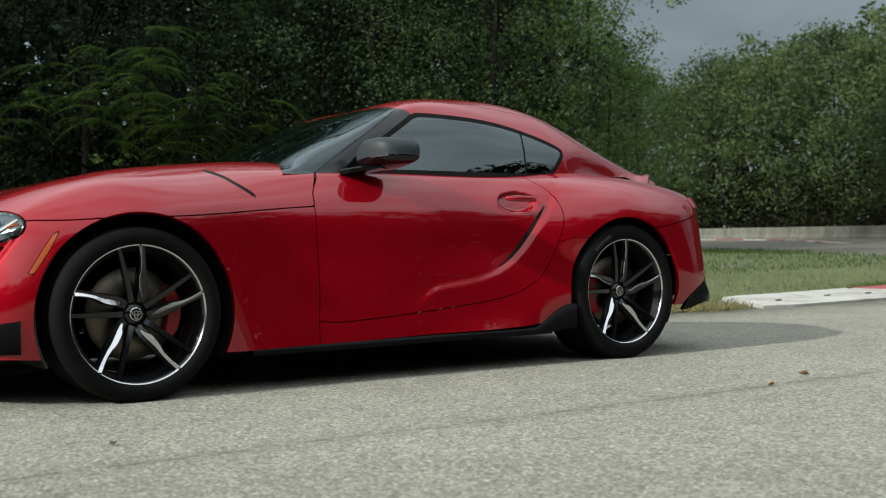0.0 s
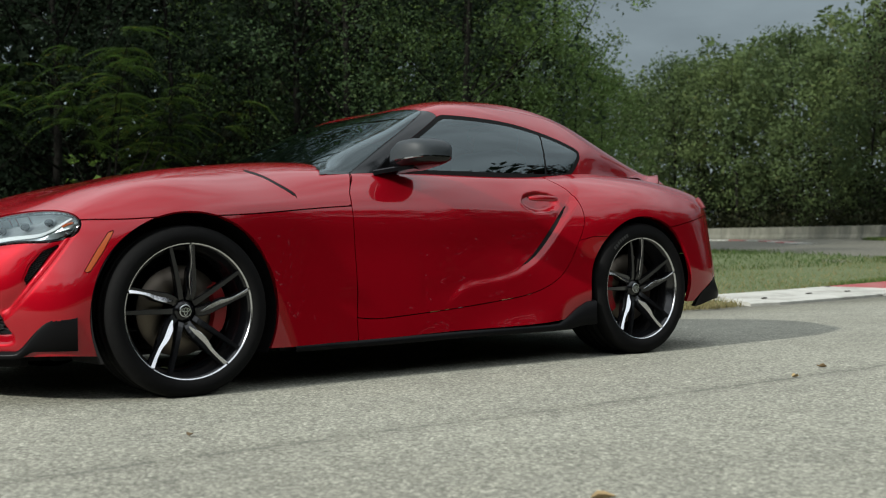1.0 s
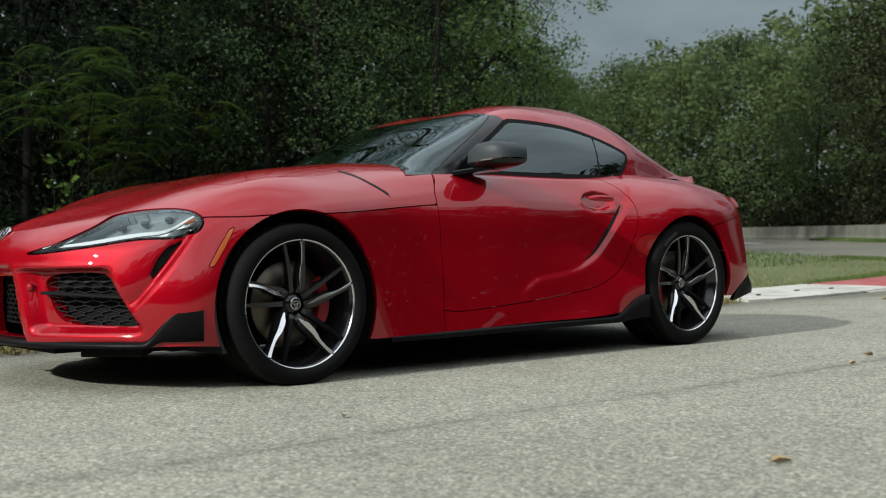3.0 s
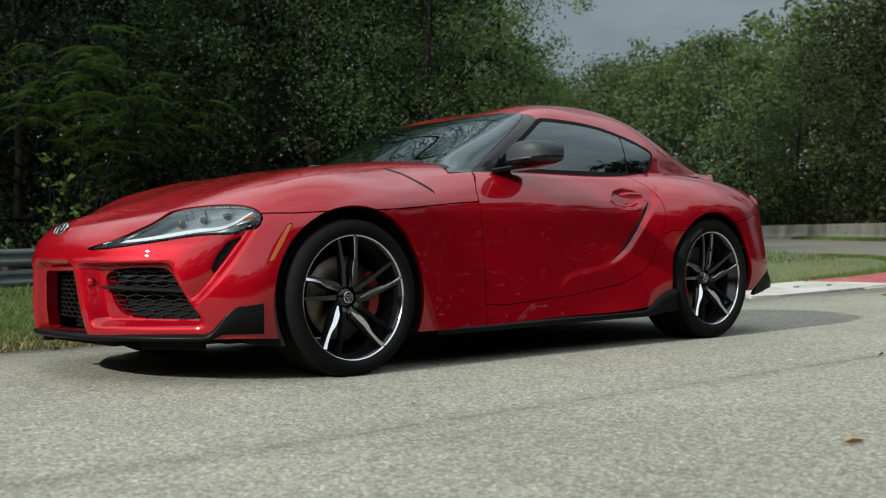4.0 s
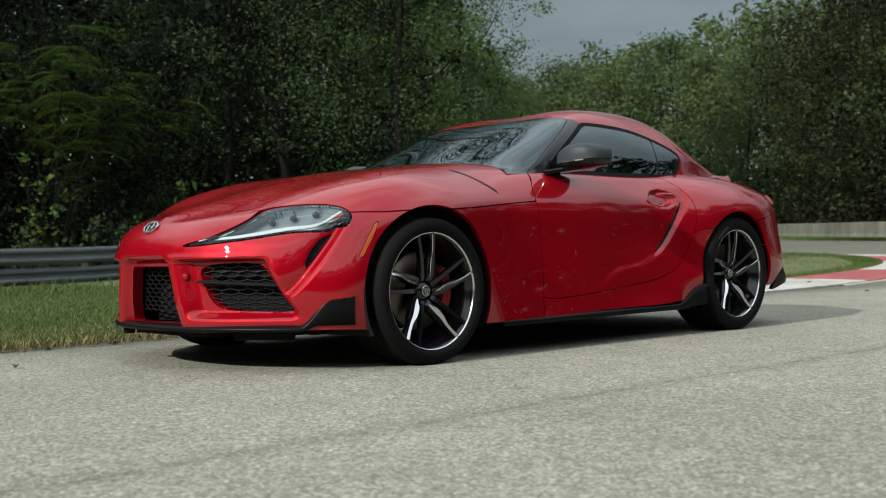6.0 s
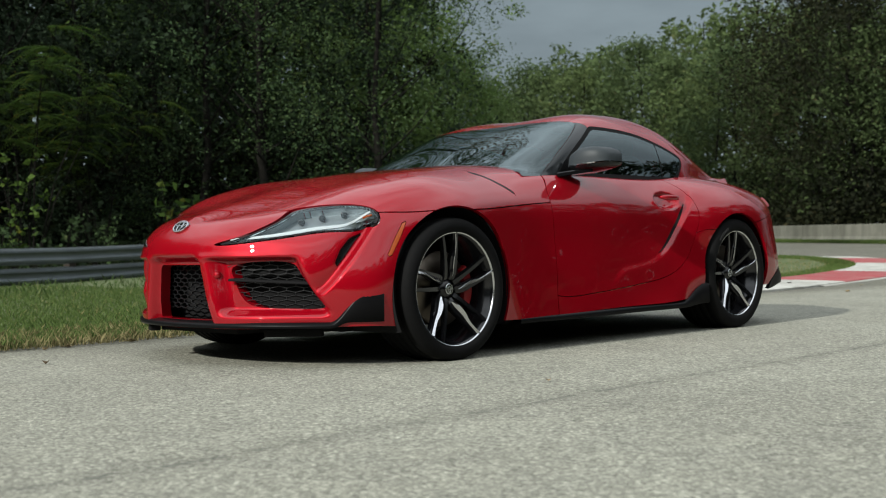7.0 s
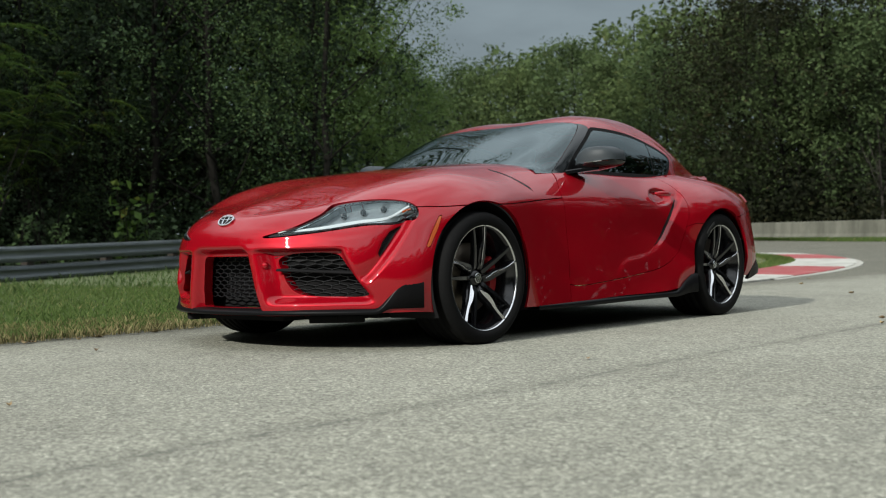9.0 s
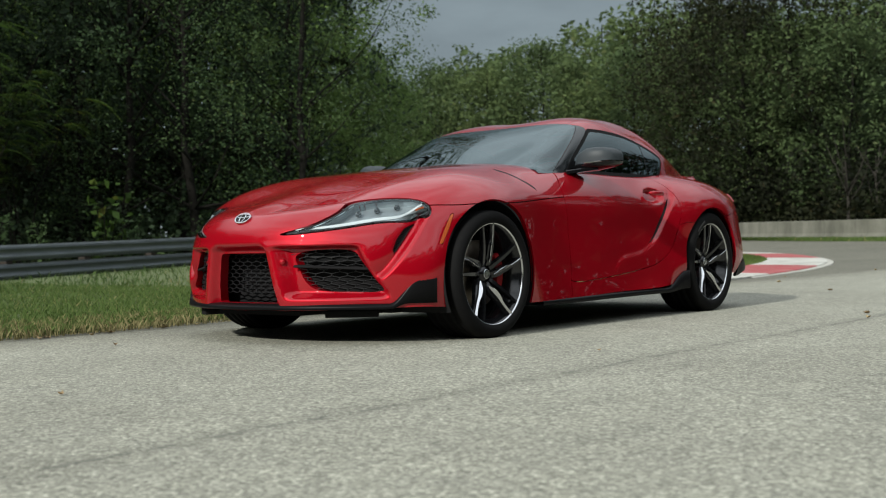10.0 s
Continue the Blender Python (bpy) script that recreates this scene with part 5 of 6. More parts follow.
for side in (1, -1):
    panel("hood", hood, M_paint, car, side)
    panel("front_bumper", nose, M_paint, car, side, rim=.05, ahead=True)
    panel("front_fender", fender, M_paint, car, side, rim=.02)
    a = panel("door", door, M_paint, car, side, rim=.05)
    panel("scoop_trim", trim, M_liner, a, side, label="black trim in the side scoop")
    panel("sill", sill, M_paint, car, side, rim=.05)
    panel("deck", deck, M_paint, car, side, rim=0)
    panel("rear_fender", upper_quarter, M_paint, car, side, rim=.02)
    panel("cowl_corner", cowl_corner, M_paint, car, side)
    panel("tail_panel", tail_panel, M_paint, car, side, rim=0)
    panel("lower_quarter", lower_quarter, M_paint, car, side, rim=.02)
    panel("rear_bumper", rear, M_paint, car, side, rim=.02)
    panel("rear_corner", diffuser, M_satin, car, side, rim=.02, label="black plastic rear corner")
    V, T = tail_lamp
    N = normals(tail_lamp)
    N = N if (N * (V - np.array((1.3, 0, .6)))).sum() > 0 else -N
    panel("tail_lamp", (V + N * .012, T), M_tail, car, side, label="clear red tail lamp")
    panel("hood_vent", vent, M_satin, car, side, label="thin black hood vent")
    panel("side_marker", marker, M_amber, car, side, label="amber side marker")
    slot_back = panel("lamp_slot", slot_in, M_liner, car, side, rim=-.014, label="black mesh slot")
    part("slot_mesh", slot_bars(side), M_grille, slot_back, "fine black mesh")
    panel("roof_rail", roof_rail, M_paint, car, side)
    panel("roof", roof, M_paint, car, side)
    panel("pillar", pillar, M_pillar, car, side, label="dark grey windscreen pillar")
    panel("window_frame", frame_side, M_liner, car, side, label="black rubber window frame")
    panel("side_window", pane_front, M_glass, car, side, rim=.004, label="dark tinted side window")
    panel("quarter_window", pane_rear, M_glass, car, side, rim=.004, label="dark tinted quarter window")
    panel("windscreen", screen, M_screen, car, side, rim=.004, label="windscreen reflecting sky")
    panel("screen_border", band, M_black, car, side, rim=.004, label="black windscreen border")
    panel("rear_window", back_light, M_glass, car, side, rim=.004, label="dark rear window")


# ---- wheels ----
def spoke_line(theta, bend, r0=.045, r1=.2535, n=9):
    pts = []
    for i in range(n):
        s = i / (n - 1)
        r = r0 + (r1 - r0) * s
        k = max(0, 1 - (r - r0) / (.164 - r0))
        a = radians(theta - bend * (.2 * min(1, (r1 - r) / (r1 - .164)) + .8 * k * .164 * k / (.164 * k + r * (1 - k))))
        dish = -.054 + .050 * s ** .8 + .004 * math.sin(math.pi * s)
        pts.append((r * math.cos(a), -dish, r * math.sin(a)))
    return pts


def wheel(x, z, face, radius, width, flip, caliper_at):
    """A wheel with its face plane at half width face; flip -1 for the car's far side."""
    hub = new("wheel")
    hub.parent = car
    place = Matrix.Translation((x, -face * flip, z)) @ Matrix.Diagonal((1, flip, 1, 1))
    # tyre: sidewalls, shoulders and grooved tread
    R, W = radius, width
    t = [(.258, .004), (.2645, .010), (.274, .016), (.290, .017), (R - .022, .012), (R - .010, .002), (R - .004, -.012)]
    for g in (.055, .105, .150, .200):
        t += [(R - .001, -(g - .008)), (R - .008, -(g - .006)), (R - .008, -(g + .004)), (R - .0005, -(g + .006))]
    t += [(R - .004, -(W - .012)), (R - .012, -W - .002), (R - .04, -W - .015), (.27, -W - .012), (.252, -W)]
    tyre = put("tyre", lathe(t, 96), M_rubber, hub, place, "black rubber tyre")
    for q in range(1 if x > 1 else 0):
        bm = bmesh.new()
        for k in range(7):
            a = 2.0 + k * .06 + q * math.pi
            bmesh.ops.create_cube(bm, size=1, matrix=Matrix.Rotation(-a, 4, "Y") @ pose(.294, -.0165, 0) @ Matrix.Diagonal((.016, .0016, .011, 1)))
        put("sidewall_mark", bm, M_rubber2, tyre, place)
    # barrel, lip
    rim = put("rim", lathe([(.265, .0), (.2565, -.002), (.250, -.010), (.243, -.018), (.240, -.034), (.234, -.040), (.232, -.075), (.226, -.082), (.224, -W + .02), (.252, -W)], 96), M_rim, hub, place, "gloss black alloy rim")
    for k in range(5):
        bm = bmesh.new()
        n = 22
        a0 = radians(88 + 72 * k - 72 + 2.2)
        rows = []
        for i in range(n + 1):
            a = a0 + radians(72 - 1.6) * i / n
            rows.append([bm.verts.new((r * math.cos(a), y, r * math.sin(a))) for r, y in ((.2652, .0), (.2638, -.0035), (.2548, -.0035), (.2520, .003))])
        for p, q in zip(rows[:-1], rows[1:]):
            for i in range(3):
                bm.faces.new((p[i], q[i], q[i + 1], p[i + 1]))
        bmesh.ops.recalc_face_normals(bm, faces=bm.faces)
        for f in bm.faces:
            f.smooth = True
        put("rim_lip", bm, M_alloy, rim, place, "machined bright rim lip")
    out = (0, -1, 0)
    for k in range(5):
        a = 88 + 72 * k
        line = spoke_line(a, 24, n=13)
        n = len(line)
        wd = list(np.interp(np.linspace(0, 1, n), [0, .2, .5, .62, .8, 1], [.018, .0225, .0195, .0128, .0125, .0155]))
        dp = [.034 - .012 * i / (n - 1) for i in range(n)]
        sp = put("spoke", bar(line, wd, dp, out), M_rim, hub, place, "gloss black spoke")
        bright = [Vector(p) + Vector((0, -.0012, 0)) for p in line[1:]]
        w2 = list(np.interp(np.linspace(0, 1, n - 1), [0, .1, .2, .4, .6, .8, 1], [.003, .011, .0205, .0175, .0098, .0095, .0125]))
        tilt = (.7 * math.sin(radians(a)), -1, -.7 * math.cos(radians(a)))
        put("spoke_face", bar(bright, w2, [.003] * (n - 1), tilt, taper=.96), M_alloy, sp, place, "machined bright spoke face")
        line = spoke_line(a + 19, 0, n=13)
        put("thin_spoke", bar(line, [.013 - .005 * i / (n - 1) for i in range(n)], [.03 - .012 * i / (n - 1) for i in range(n)], out), M_rim, hub, place, "gloss black thin spoke")
    put("hub_centre", lathe([(0, -.050), (.024, -.050), (.030, -.053), (.048, -.066), (.060, -.09), (.060, -.12)], 40), M_rim, hub, place)
    cap = put("centre_cap", lathe([(0, -.043), (.020, -.044), (.0265, -.047), (.027, -.056)], 40), M_black, hub, place, "black centre cap")
    bm = lathe([(.0205, -.0432), (.0230, -.0425), (.0245, -.0442)], 40)
    for ex, ez, oz in ((.017, .0065, .004), (.0065, .015, -.002)):
        pts = [Vector((ex * math.cos(q * math.pi / 10), .0418, oz + ez * math.sin(q * math.pi / 10))) for q in range(21)]
        bar(pts, [.0016] * 21, [.002] * 21, out, bm)
    put("cap_ring", bm, M_chrome, cap, place, "chrome ring shapes")
    for k in range(5):
        bm = bmesh.new()
        a = radians(88 + 8 + 72 * k + 36)
        bmesh.ops.create_cone(bm, cap_ends=True, segments=6, radius1=.0095, radius2=.008, depth=.022, matrix=pose(.052 * math.cos(a), .062, .052 * math.sin(a), 90))
        put("wheel_nut", bm, M_black, hub, place)
    put("brake_disc", lathe([(.07, -.102), (.085, -.100), (.172, -.100), (.174, -.104), (.174, -.126), (.07, -.126)], 64), M_disc, hub, place, "grey steel brake disc")
    bm = bmesh.new()
    pts = [Vector((.162 * math.cos(a), .078, .162 * math.sin(a))) for a in np.linspace(radians(caliper_at - 34), radians(caliper_at + 34), 9)]
    bar(pts, [.020, .029, .031, .032, .033, .032, .031, .029, .020], [.06] * 9, out, bm, taper=.75)
    put("brake_caliper", bm, M_caliper, hub, place, "red brake caliper")
    return hub


for flip in (1, -1):
    wheel(0, .322, .918, .3275, .235, flip, 2)
    wheel(2.47, .332, .926, .3365, .255, flip, 186)

# wheel housings and the floor
for (ax, az, ar), w0 in ((ARCH_F, .60), (ARCH_R, .60)):
    for flip in (1, -1):
        bm = bmesh.new()
        rows = []
        for k in range(33):
            a = radians(-28 + 236 * k / 32)
            rows.append([bm.verts.new((ax + r * math.cos(a), -flip * w, az + r * math.sin(a))) for w, r in ((.90, ar - .004), (.875, ar + .004), (w0, ar + .01), (w0 - .02, .12))])
        for p, q in zip(rows[:-1], rows[1:]):
            for i in range(3):
                bm.faces.new((p[i], p[i + 1], q[i + 1], q[i]))
        bmesh.ops.recalc_face_normals(bm, faces=bm.faces)
        part("wheel_housing", bm, M_liner, car, "black wheel housing")


def strip(name, rows, material, parent, label="", both=True, smooth=True):
    """A skin over rows of (x, w, z) rings, made for each side."""
    for flip in (1, -1) if both else (1,):
        bm = bmesh.new()
        vs = [[bm.verts.new((x, -flip * w, z)) for x, w, z in r] for r in rows]
        for p, q in zip(vs[:-1], vs[1:]):
            for i in range(len(p) - 1):
                bm.faces.new((p[i], p[i + 1], q[i + 1], q[i]))
        bmesh.ops.remove_doubles(bm, verts=bm.verts, dist=1e-5)
        bmesh.ops.recalc_face_normals(bm, faces=bm.faces)
        for f in bm.faces:
            f.smooth = smooth
        part(name, bm, material, parent, label)


# side skirt: thin black blade that rises to the rear wheel
line = curve_through([(.455, .897), (.8, .903), (1.35, .901), (1.9, .908), (2.05, .914), (2.13, .925)], 30)
rows = []
for x, w in line:
    top = .166 + .012 * sm(.5, 1.8, x) + .105 * sm(1.88, 2.10, x)
    bot = .138 + .008 * sm(.5, 1.8, x) + .02 * sm(1.9, 2.1, x)
    rows.append([(x, w - .03, top + .01), (x, w + .006, top), (x, w + .014, top - .006), (x, w + .016, bot + .006), (x, w + .008, bot), (x, w - .2, bot + .004)])
strip("side_skirt", rows, M_satin, car, "black side skirt")

# front splitter with raised ends
line = curve_through([(-.882, 0), (-.868, .2), (-.822, .36), (-.738, .53), (-.638, .685), (-.548, .79), (-.47, .857), (-.415, .885)], 60)
tang = np.gradient(line, axis=0)
tang /= np.linalg.norm(tang, axis=1)[:, None]
out2 = np.stack([-tang[:, 1], tang[:, 0]], 1)
rows = []
for (x, w), (ox, ow) in zip(line, out2):
    ow, ox = (ow, ox) if ox < 0 else (-ow, -ox)
    top = .198 + .130 * sm(.74, .85, w)
    lip = .007 * sm(.86, .72, w) + .004
    bot = .172 + .026 * sm(.745, .80, w)
    rows.append([(x - ox * .05, w - ow * .05, top + .006), (x + ox * .002, w + ow * .002, top), (x + ox * lip, w + ow * lip, top - .010), (x + ox * (lip + .003), w + ow * (lip + .003), max(bot + .012, top - .018)), (x + ox * lip, w + ow * lip, bot), (x - ox * .12, w - ow * .12, bot - .002), (x - ox * .3, w - ow * .25, bot - .004)])
strip("front_splitter", rows, M_satin, car, "gloss black front splitter")

bm = bmesh.new()
for x0, x1, w in ((-.76, -.62, .30), (-.62, -.40, .52), (-.40, .42, .58), (.42, 2.06, .84), (2.06, 2.88, .58)):
    block((x1 - x0, 2 * w, .02), ((x0 + x1) / 2, 0, .150)).to_mesh(tmp := bpy.data.meshes.new("tmp"))
    bm.from_mesh(tmp)
    bpy.data.meshes.remove(tmp)
part("floor_pan", bm, M_liner, car, "black underside")
for flip in (1, -1):
    part("air_dam", block((.05, .26, .035), (-.60, -flip * .50, .146), .006, turn=(0, 0, flip * 40)), M_liner, car)
part("air_dam", block((.05, .08, .035), (-.74, .42, .148), .006, turn=(0, 0, -24)), M_liner, car)

# ---- grilles ----
def mesh_bars(u0, u1, z0, z1, at, keep, pitch=.066, rise=.019, thick=.0012):
    """A lattice of zigzag bars over (u, z), set in space by at(u, z)."""
    bm = bmesh.new()
    rows = int((z1 - z0) / rise) + 2
    cols = int((u1 - u0) / (pitch / 2)) + 2
    for r in range(rows):
        for c in range(cols):
            ua, ub = u0 + c * pitch / 2, u0 + (c + 1) * pitch / 2
            za = z0 + r * rise + (rise * .42 if (c + r) % 2 else 0)
            zb = z0 + r * rise + (rise * .42 if (c + r + 1) % 2 else 0)
            if not keep((ua + ub) / 2, (za + zb) / 2):
                continue
            a, b = Vector(at(ua, za)), Vector(at(ub, zb))
            bar([a, b], [thick, thick], [.012, .012], (-1, -.35, 0), bm)
            if (c + r) % 2 and keep(ua, za + rise * .5):
                bar([a, Vector(at(ua, z0 + (r + 1) * rise))], [thick, thick], [.012, .012], (-1, -.35, 0), bm)
    return bm


for flip in (1, -1):
    side_at = lambda u, z: (-.772 + (u - .36) * .64 + .02 * (z - .3), -flip * u, z)
    part("side_grille", mesh_bars(.30, .72, .25, .47, side_at, lambda u, z: .31 + (.45 - z) * .3 < u < .71 - (z - .26) * .45), M_grille, car, "black mesh side grille")
    bm = bmesh.new()
    bm.faces.new([bm.verts.new((side_at(u, z)[0] + .05, -flip * u, z)) for u, z in ((.26, .20), (.78, .20), (.78, .50), (.26, .50))])
    part("intake_back", bm, M_liner, car, "black intake")
    bm = bmesh.new()
    cover = [[bm.verts.new((side_at(u, z)[0] + .016 + .02 * abs(v - .5), -flip * u, z)) for v, z in ((0, .394), (.5, .42), (1, .448))] for u in np.linspace(.345, .585, 10)]
    for p, q in zip(cover[:-1], cover[1:]):
        for i in range(2):
            bm.faces.new((p[i], p[i + 1], q[i + 1], q[i]))
    bmesh.ops.solidify(bm, geom=bm.faces[:], thickness=.004)
    bmesh.ops.recalc_face_normals(bm, faces=bm.faces)
    part("duct_cover", bm, M_seat, car, "smooth dark grey duct cover")
    # solid blade across the upper intake
    rows = [[(-.80 + (u - .36) * .64 + o, u, z - (u - .36) * .06) for o, z in ((.05, .388), (.004, .388), (-.006, .384), (-.006, .376), (.05, .372))] for u in np.linspace(.33, .66, 12)]
    bm = bmesh.new()
    vs = [[bm.verts.new((x, -flip * w, z)) for x, w, z in r] for r in rows]
    for p, q in zip(vs[:-1], vs[1:]):
        for i in range(len(p) - 1):
            bm.faces.new((p[i], p[i + 1], q[i + 1], q[i]))
    bmesh.ops.recalc_face_normals(bm, faces=bm.faces)
    for f in bm.faces:
        f.smooth = True
    part("intake_blade", bm, M_liner, car, "black blade across the intake")
part("front_grille", mesh_bars(-.26, .26, .25, .46, lambda u, z: (-.795 + .5 * u * u, u, z), lambda u, z: abs(u) < .25), M_grille, car, "black mesh front grille")
bm = bmesh.new()
bm.faces.new([bm.verts.new((-.70, y, z)) for y, z in ((-.30, .2), (.30, .2), (.30, .48), (-.30, .48))])
part("intake_back", bm, M_liner, car, "black intake")
for flip in (1, -1):
    bm = bmesh.new()
    bmesh.ops.create_uvsphere(bm, u_segments=16, v_segments=10, radius=.018, matrix=pose(-.840, -flip * .272, .405))
    for f in bm.faces:
        f.smooth = True
    part("parking_sensor", bm, M_paint, car)


# ---- head lamps ----
def lamp_at(x, z):
    """The skin's half width at x, z by the lamp."""
    return float(np.dot((1, x, z, x * x, x * z, z * z, x ** 3, x * x * z, x * z * z, z ** 3), LAMP_SKIN))


x, z = lamp[0][:, 0], lamp[0][:, 2]
LAMP_SKIN = np.linalg.lstsq(np.stack([x * 0 + 1, x, z, x * x, x * z, z * z, x ** 3, x * x * z, x * z * z, z ** 3], 1), lamp[0][:, 1], rcond=None)[0]
for flip in (1, -1):
    clear_lens, surround = cut(lamp, lambda v: inside(xz(v), LAMP) - .0075)
    lens = panel("head_lamp", clear_lens, M_lens, car, flip, rim=.006, label="clear head lamp with white light strip")
    panel("lamp_border", surround, M_black, lens, flip, rim=.012, label="gloss black lamp border")
    V, T = lamp
    N = normals(lamp)
    if (N[:, 1]).mean() < 0:
        N = -N
    deep = (V - N * .05, T)
    panel("lamp_housing", deep, M_lamp_in, lens, flip, rim=-.05, label="dark silver lamp housing")
    # white light strip along the lower edge that kicks up behind
    bm = bmesh.new()
    run = curve_through([(-.825, .559), (-.76, .566), (-.66, .584), (-.56, .604), (-.49, .616), (-.455, .636), (-.42, .662), (-.405, .672)], 26)
    pts = [Vector((x + .006, -flip * (lamp_at(x, z) - .010), z)) for x, z in run]
    wd = [.004 + .0045 * math.sin(math.pi * i / 25) for i in range(26)]
    bar(pts, wd, [.012] * 26, (-.7, -flip * .7, .15), bm)
    part("light_strip", bm, M_strip, lens, "white light strip")
    for k, (x, z) in enumerate(((-.60, .632), (-.535, .648), (-.47, .662))):
        w = lamp_at(x, z) - .045
        q = (Vector((-.75, -flip * .6, .12))).to_track_quat("-Y", "Z").to_matrix().to_4x4()
        m = Matrix.Translation((x + .02, -flip * w, z)) @ q
        put("projector", lathe([(0, .005), (.005, .004), (.008, 0), (.009, -.006), (.013, -.002), (.015, -.02)], 24), M_black, lens, m, "chrome projector lamp")
    bm = bmesh.new()
    run = [(-.43, .643), (-.415, .652), (-.40, .657)]
    bar([Vector((x, -flip * (lamp_at(x, z) - .015), z)) for x, z in run], [.0045] * 3, [.01] * 3, (-.5, -flip * .8, .1), bm)
    part("turn_signal", bm, M_amber, lens, "amber turn signal")

# emblem: plain chrome ellipses on the nose
base = Matrix.Translation((-.849, 0, .624)) @ Euler((0, radians(-52), 0)).to_matrix().to_4x4()
bm = bmesh.new()
for ex, ey, ox, wd in ((.031, .051, 0, .0038), (.029, .017, 0, .0025), (.011, .046, .013, .0025)):
    pts = [base @ Vector((ox + ex * math.cos(q * math.pi / 18), ey * math.sin(q * math.pi / 18), .006)) for q in range(37)]
    bar(pts, [wd] * 37, [.008] * 37, base.to_3x3() @ Vector((0, 0, 1)), bm, taper=.55)
emblem = part("emblem", bm, M_chrome, car, "chrome oval emblem")
put("emblem_plate", lathe([(0, .001), (.9, .0), (1, -.1)], 36), M_black, emblem, base @ Euler((radians(90), 0, 0)).to_matrix().to_4x4() @ Matrix.Diagonal((.033, .03, .054, 1)))


# ---- mirrors ----
for flip in (1, -1):
    def shell_ring(w, top, low, fx, bx, n=20):
        """A rounded ring of the mirror housing at half width w."""
        out = []
        cz, hz, cx, hx = (top + low) / 2, (top - low) / 2, (fx + bx) / 2, (bx - fx) / 2
        for k in range(n):
            a = 2 * math.pi * k / n
            c, s = math.cos(a), math.sin(a)
            e = 3.8
            out.append((cx + hx * math.copysign(abs(c) ** (2 / e), c), w, cz + hz * math.copysign(abs(s) ** (2 / e), s)))
        return out

    stations = [(.755, .925, .902, 1.05, 1.11), (.765, .955, .896, 1.03, 1.14), (.79, 1.000, .890, 1.008, 1.18), (.84, 1.026, .893, 1.0, 1.20), (.90, 1.030, .904, 1.008, 1.212), (.945, 1.026, .912, 1.025, 1.212), (.985, 1.010, .922, 1.048, 1.205), (1.0, .984, .934, 1.08, 1.185)]
    grid_m = np.array([shell_ring(*s) for s in stations])
    V, T = sheet(np.concatenate([grid_m, grid_m[:, :1]], 1))
    cap_c = len(V)
    V = np.concatenate([V, grid_m[0].mean(0)[None], grid_m[-1].mean(0)[None]])
    n = grid_m.shape[1] + 1
    ends = [[cap_c, k + 1, k] for k in range(n - 1)] + [[cap_c + 1, (len(stations) - 1) * n + k, (len(stations) - 1) * n + k + 1] for k in range(n - 1)]
    T = np.concatenate([T, np.array(ends)])
    split_z = lambda v: v[:, 2] - (.929 + .08 * (v[:, 1] - .8))
    upper, lower = cut((V, T), split_z)
    mirror = new("door_mirror")
    mirror.parent = car
    tagged(mirror, "dark grey door mirror with a bright strip")

    def shaped(name, mesh, material, label):
        V, T = mesh
        me = bpy.data.meshes.new(name)
        me.from_pydata((V * np.array((1, -flip, 1))).tolist(), [], [tuple(t) if flip < 0 else tuple(t[::-1]) for t in T.tolist()])
        b = bmesh.new()
        b.from_mesh(me)
        bmesh.ops.remove_doubles(b, verts=b.verts, dist=1e-5)
        bmesh.ops.recalc_face_normals(b, faces=b.faces)
        b.to_mesh(me)
        b.free()
        me.shade_smooth()
        me.materials.append(material)
        ob = new(name, me)
        ob.parent = mirror
        return tagged(ob, label)

    shaped("mirror_cover", upper, M_mirror_cap, "satin dark grey mirror cover")
    shaped("mirror_base", lower, M_black, "gloss black lower mirror housing")
    bm = bmesh.new()
    pts = [Vector((float(np.interp(w, [q[0] for q in stations], [q[3] for q in stations])) - .003, -flip * w, .931 + .08 * (w - .8))) for w in np.linspace(.785, .985, 11)]
    pts += [Vector((1.09, -flip * 1.003, .947)), Vector((1.135, -flip * 1.006, .947)), Vector((1.18, -flip * 1.002, .946))]
    bar(pts, [.0035] * 14, [.006] * 14, (-.7, -flip * .75, 0), bm)
    part("mirror_strip", bm, M_chrome, mirror, "bright strip")
    bm = bmesh.new()
    bar([Vector((.985, -flip * .728, .896)), Vector((1.01, -flip * .765, .902)), Vector((1.055, -flip * .81, .910)), Vector((1.10, -flip * .87, .918))], [.055, .055, .06, .06], [.024, .022, .022, .022], (0, 0, 1), bm, taper=.9)
    part("mirror_foot", bm, M_black, mirror, "gloss black mirror foot")
    bm = bmesh.new()
    for tri in (((.965, .742, .892), (1.10, .744, .892), (1.085, .722, .955), (1.06, .715, .975)),):
        f = [bm.verts.new((x, -flip * (w + .012), z)) for x, w, z in tri]
        bm.faces.new(f)
    bmesh.ops.solidify(bm, geom=bm.faces[:], thickness=.012)
    bmesh.ops.recalc_face_normals(bm, faces=bm.faces)
    part("mirror_sail", bm, M_satin, mirror, "black corner panel")

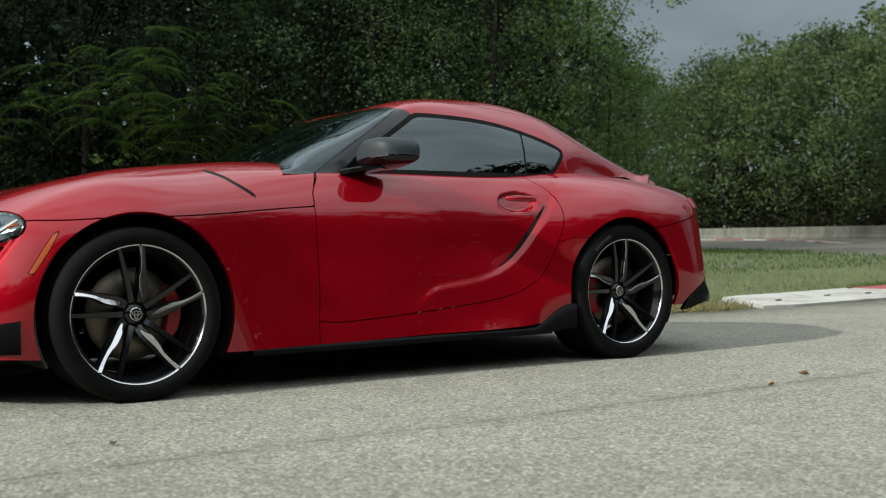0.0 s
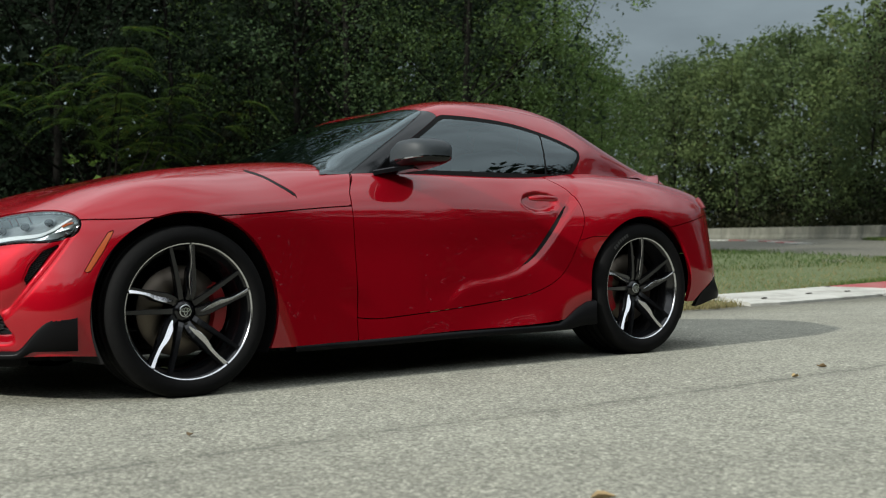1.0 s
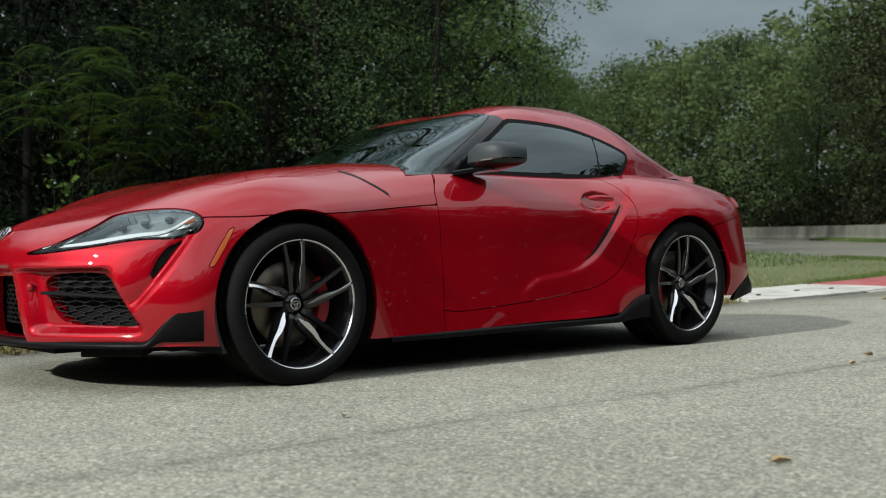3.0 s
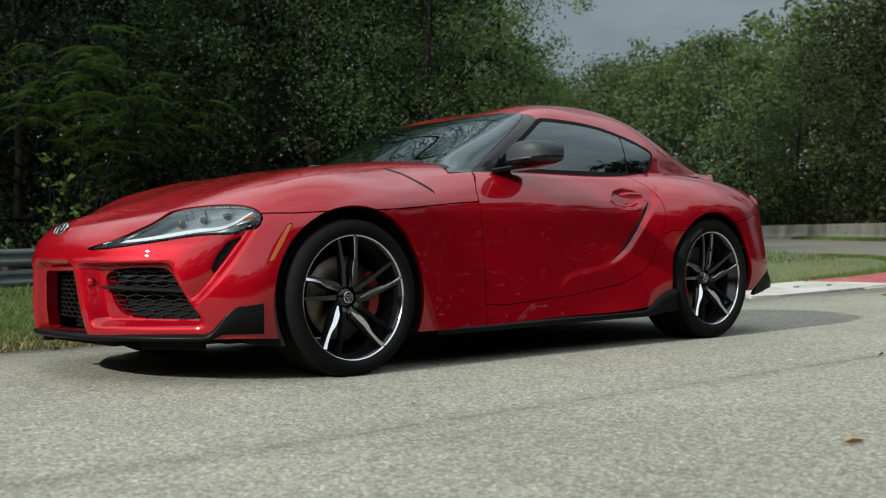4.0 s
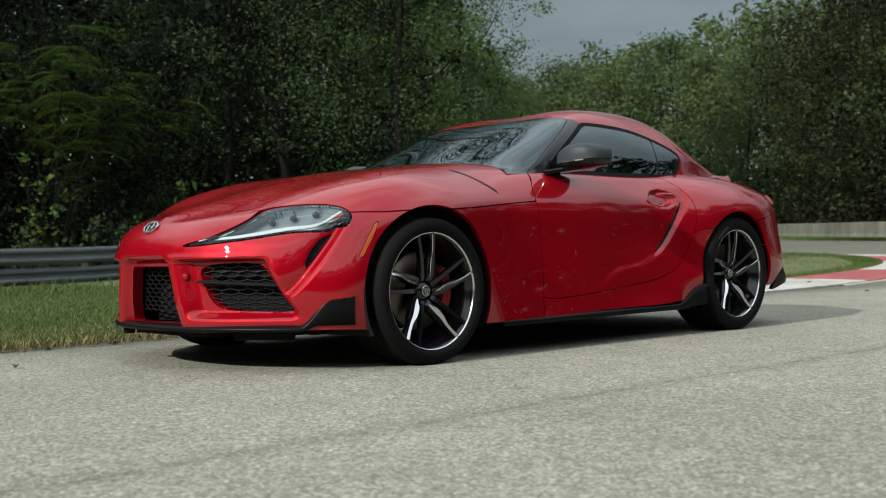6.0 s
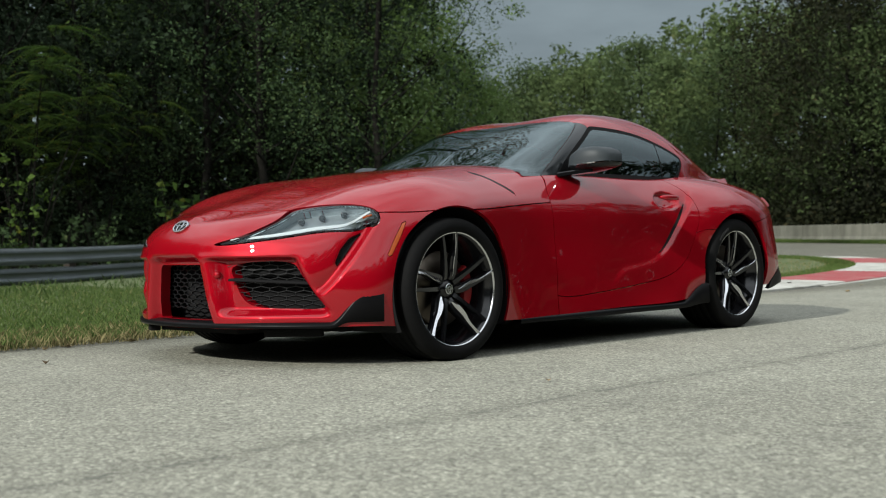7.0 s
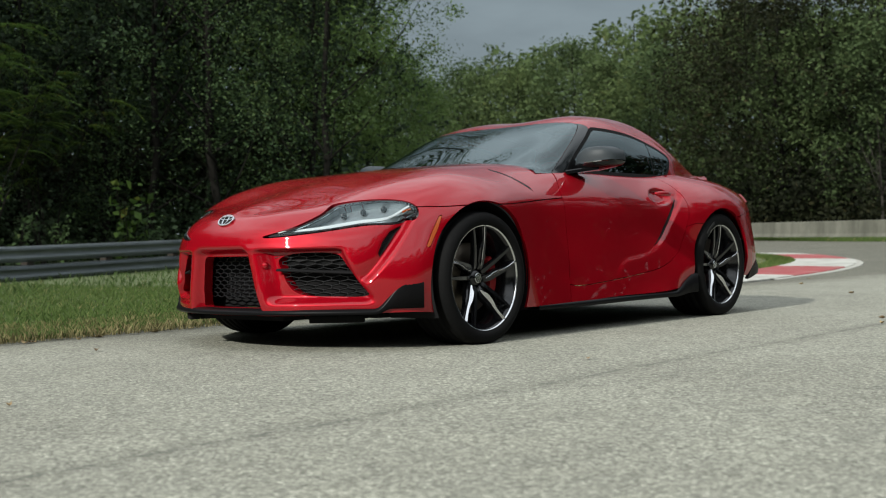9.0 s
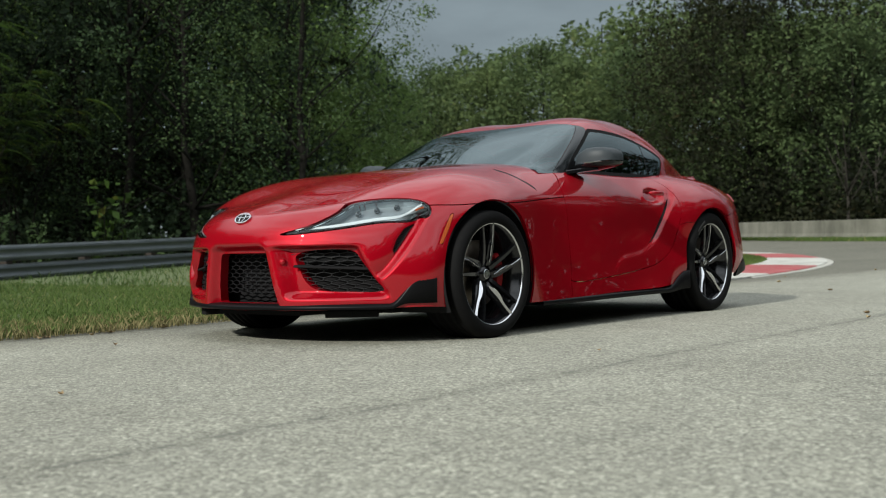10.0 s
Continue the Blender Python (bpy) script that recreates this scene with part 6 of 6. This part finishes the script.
# ---- handles ----
for flip in (1, -1):
    bm = bmesh.new()
    run = curve_through([(1.775, .845), (1.80, .862), (1.87, .872), (1.94, .862), (1.965, .848)], 14)
    bar([Vector((x, -flip * w, .783 - .012 * (x - 1.87))) for x, w in run], [.006, .010, .0125, .0135, .014, .014, .014, .014, .014, .0135, .013, .012, .010, .006], [.016] * 14, (0, -flip, .1), bm, taper=.8)
    for f in bm.faces:
        f.smooth = True
    part("door_handle", bm, M_paint, car, "red door handle in a bowl")

# ---- rear: ducktail and lamps ----
rows = []
for s in np.linspace(-1, 1, 41):
    y = .60 * s
    x = 3.30 - .34 * abs(s) ** 2.2
    h = .974 - .03 * abs(s) ** 3
    fade = sm(1.0, .86, abs(s))
    rows.append([(x - .30, y, .925), (x - .16, y, .925 + .028 * fade), (x - .05, y, h - .055 + .045 * fade), (x, y, h - .055 + .055 * fade), (x + .012, y, h - .06 + .045 * fade), (x + .0, y, h - .085), (x - .04, y, .86)])
strip("ducktail", rows, M_paint, car, both=False)

# ---- cabin inside ----
part("dashboard", block((.36, 1.26, .16), (1.05, 0, .83), .05, 3), M_liner, car, "black dashboard")
part("cabin_floor", block((1.9, 1.36, .03), (1.75, 0, .34)), M_liner, car)
part("parcel_wall", block((.06, 1.2, .5), (2.42, 0, .66), .02), M_liner, car)
for y in (-.36, .36):
    seat = new("seat")
    seat.parent = car
    part("seat_base", block((.50, .48, .16), (1.55, y, .46), .05, 3), M_seat, seat, "black seat")
    part("seat_back", block((.16, .48, .58), (1.86, y, .76), .06, 3, turn=(0, 18, 0)), M_seat, seat)
    part("head_rest", block((.11, .27, .17), (1.98, y, 1.075), .045, 3, turn=(0, 14, 0)), M_seat, seat)
bm = lathe([(.178 + .014 * math.cos(a), .014 * math.sin(a)) for a in np.linspace(0, 2 * math.pi, 13)[:-1]], 40, True)
wheel_m = Matrix.Translation((1.30, -.36, .84)) @ Euler((0, 0, radians(-90))).to_matrix().to_4x4() @ Euler((radians(-22), 0, 0)).to_matrix().to_4x4()
steering = put("steering_wheel", bm, M_seat, car, wheel_m, "black steering wheel")
put("steering_hub", block((.30, .03, .07), (0, .01, 0), .012), M_seat, steering, wheel_m)
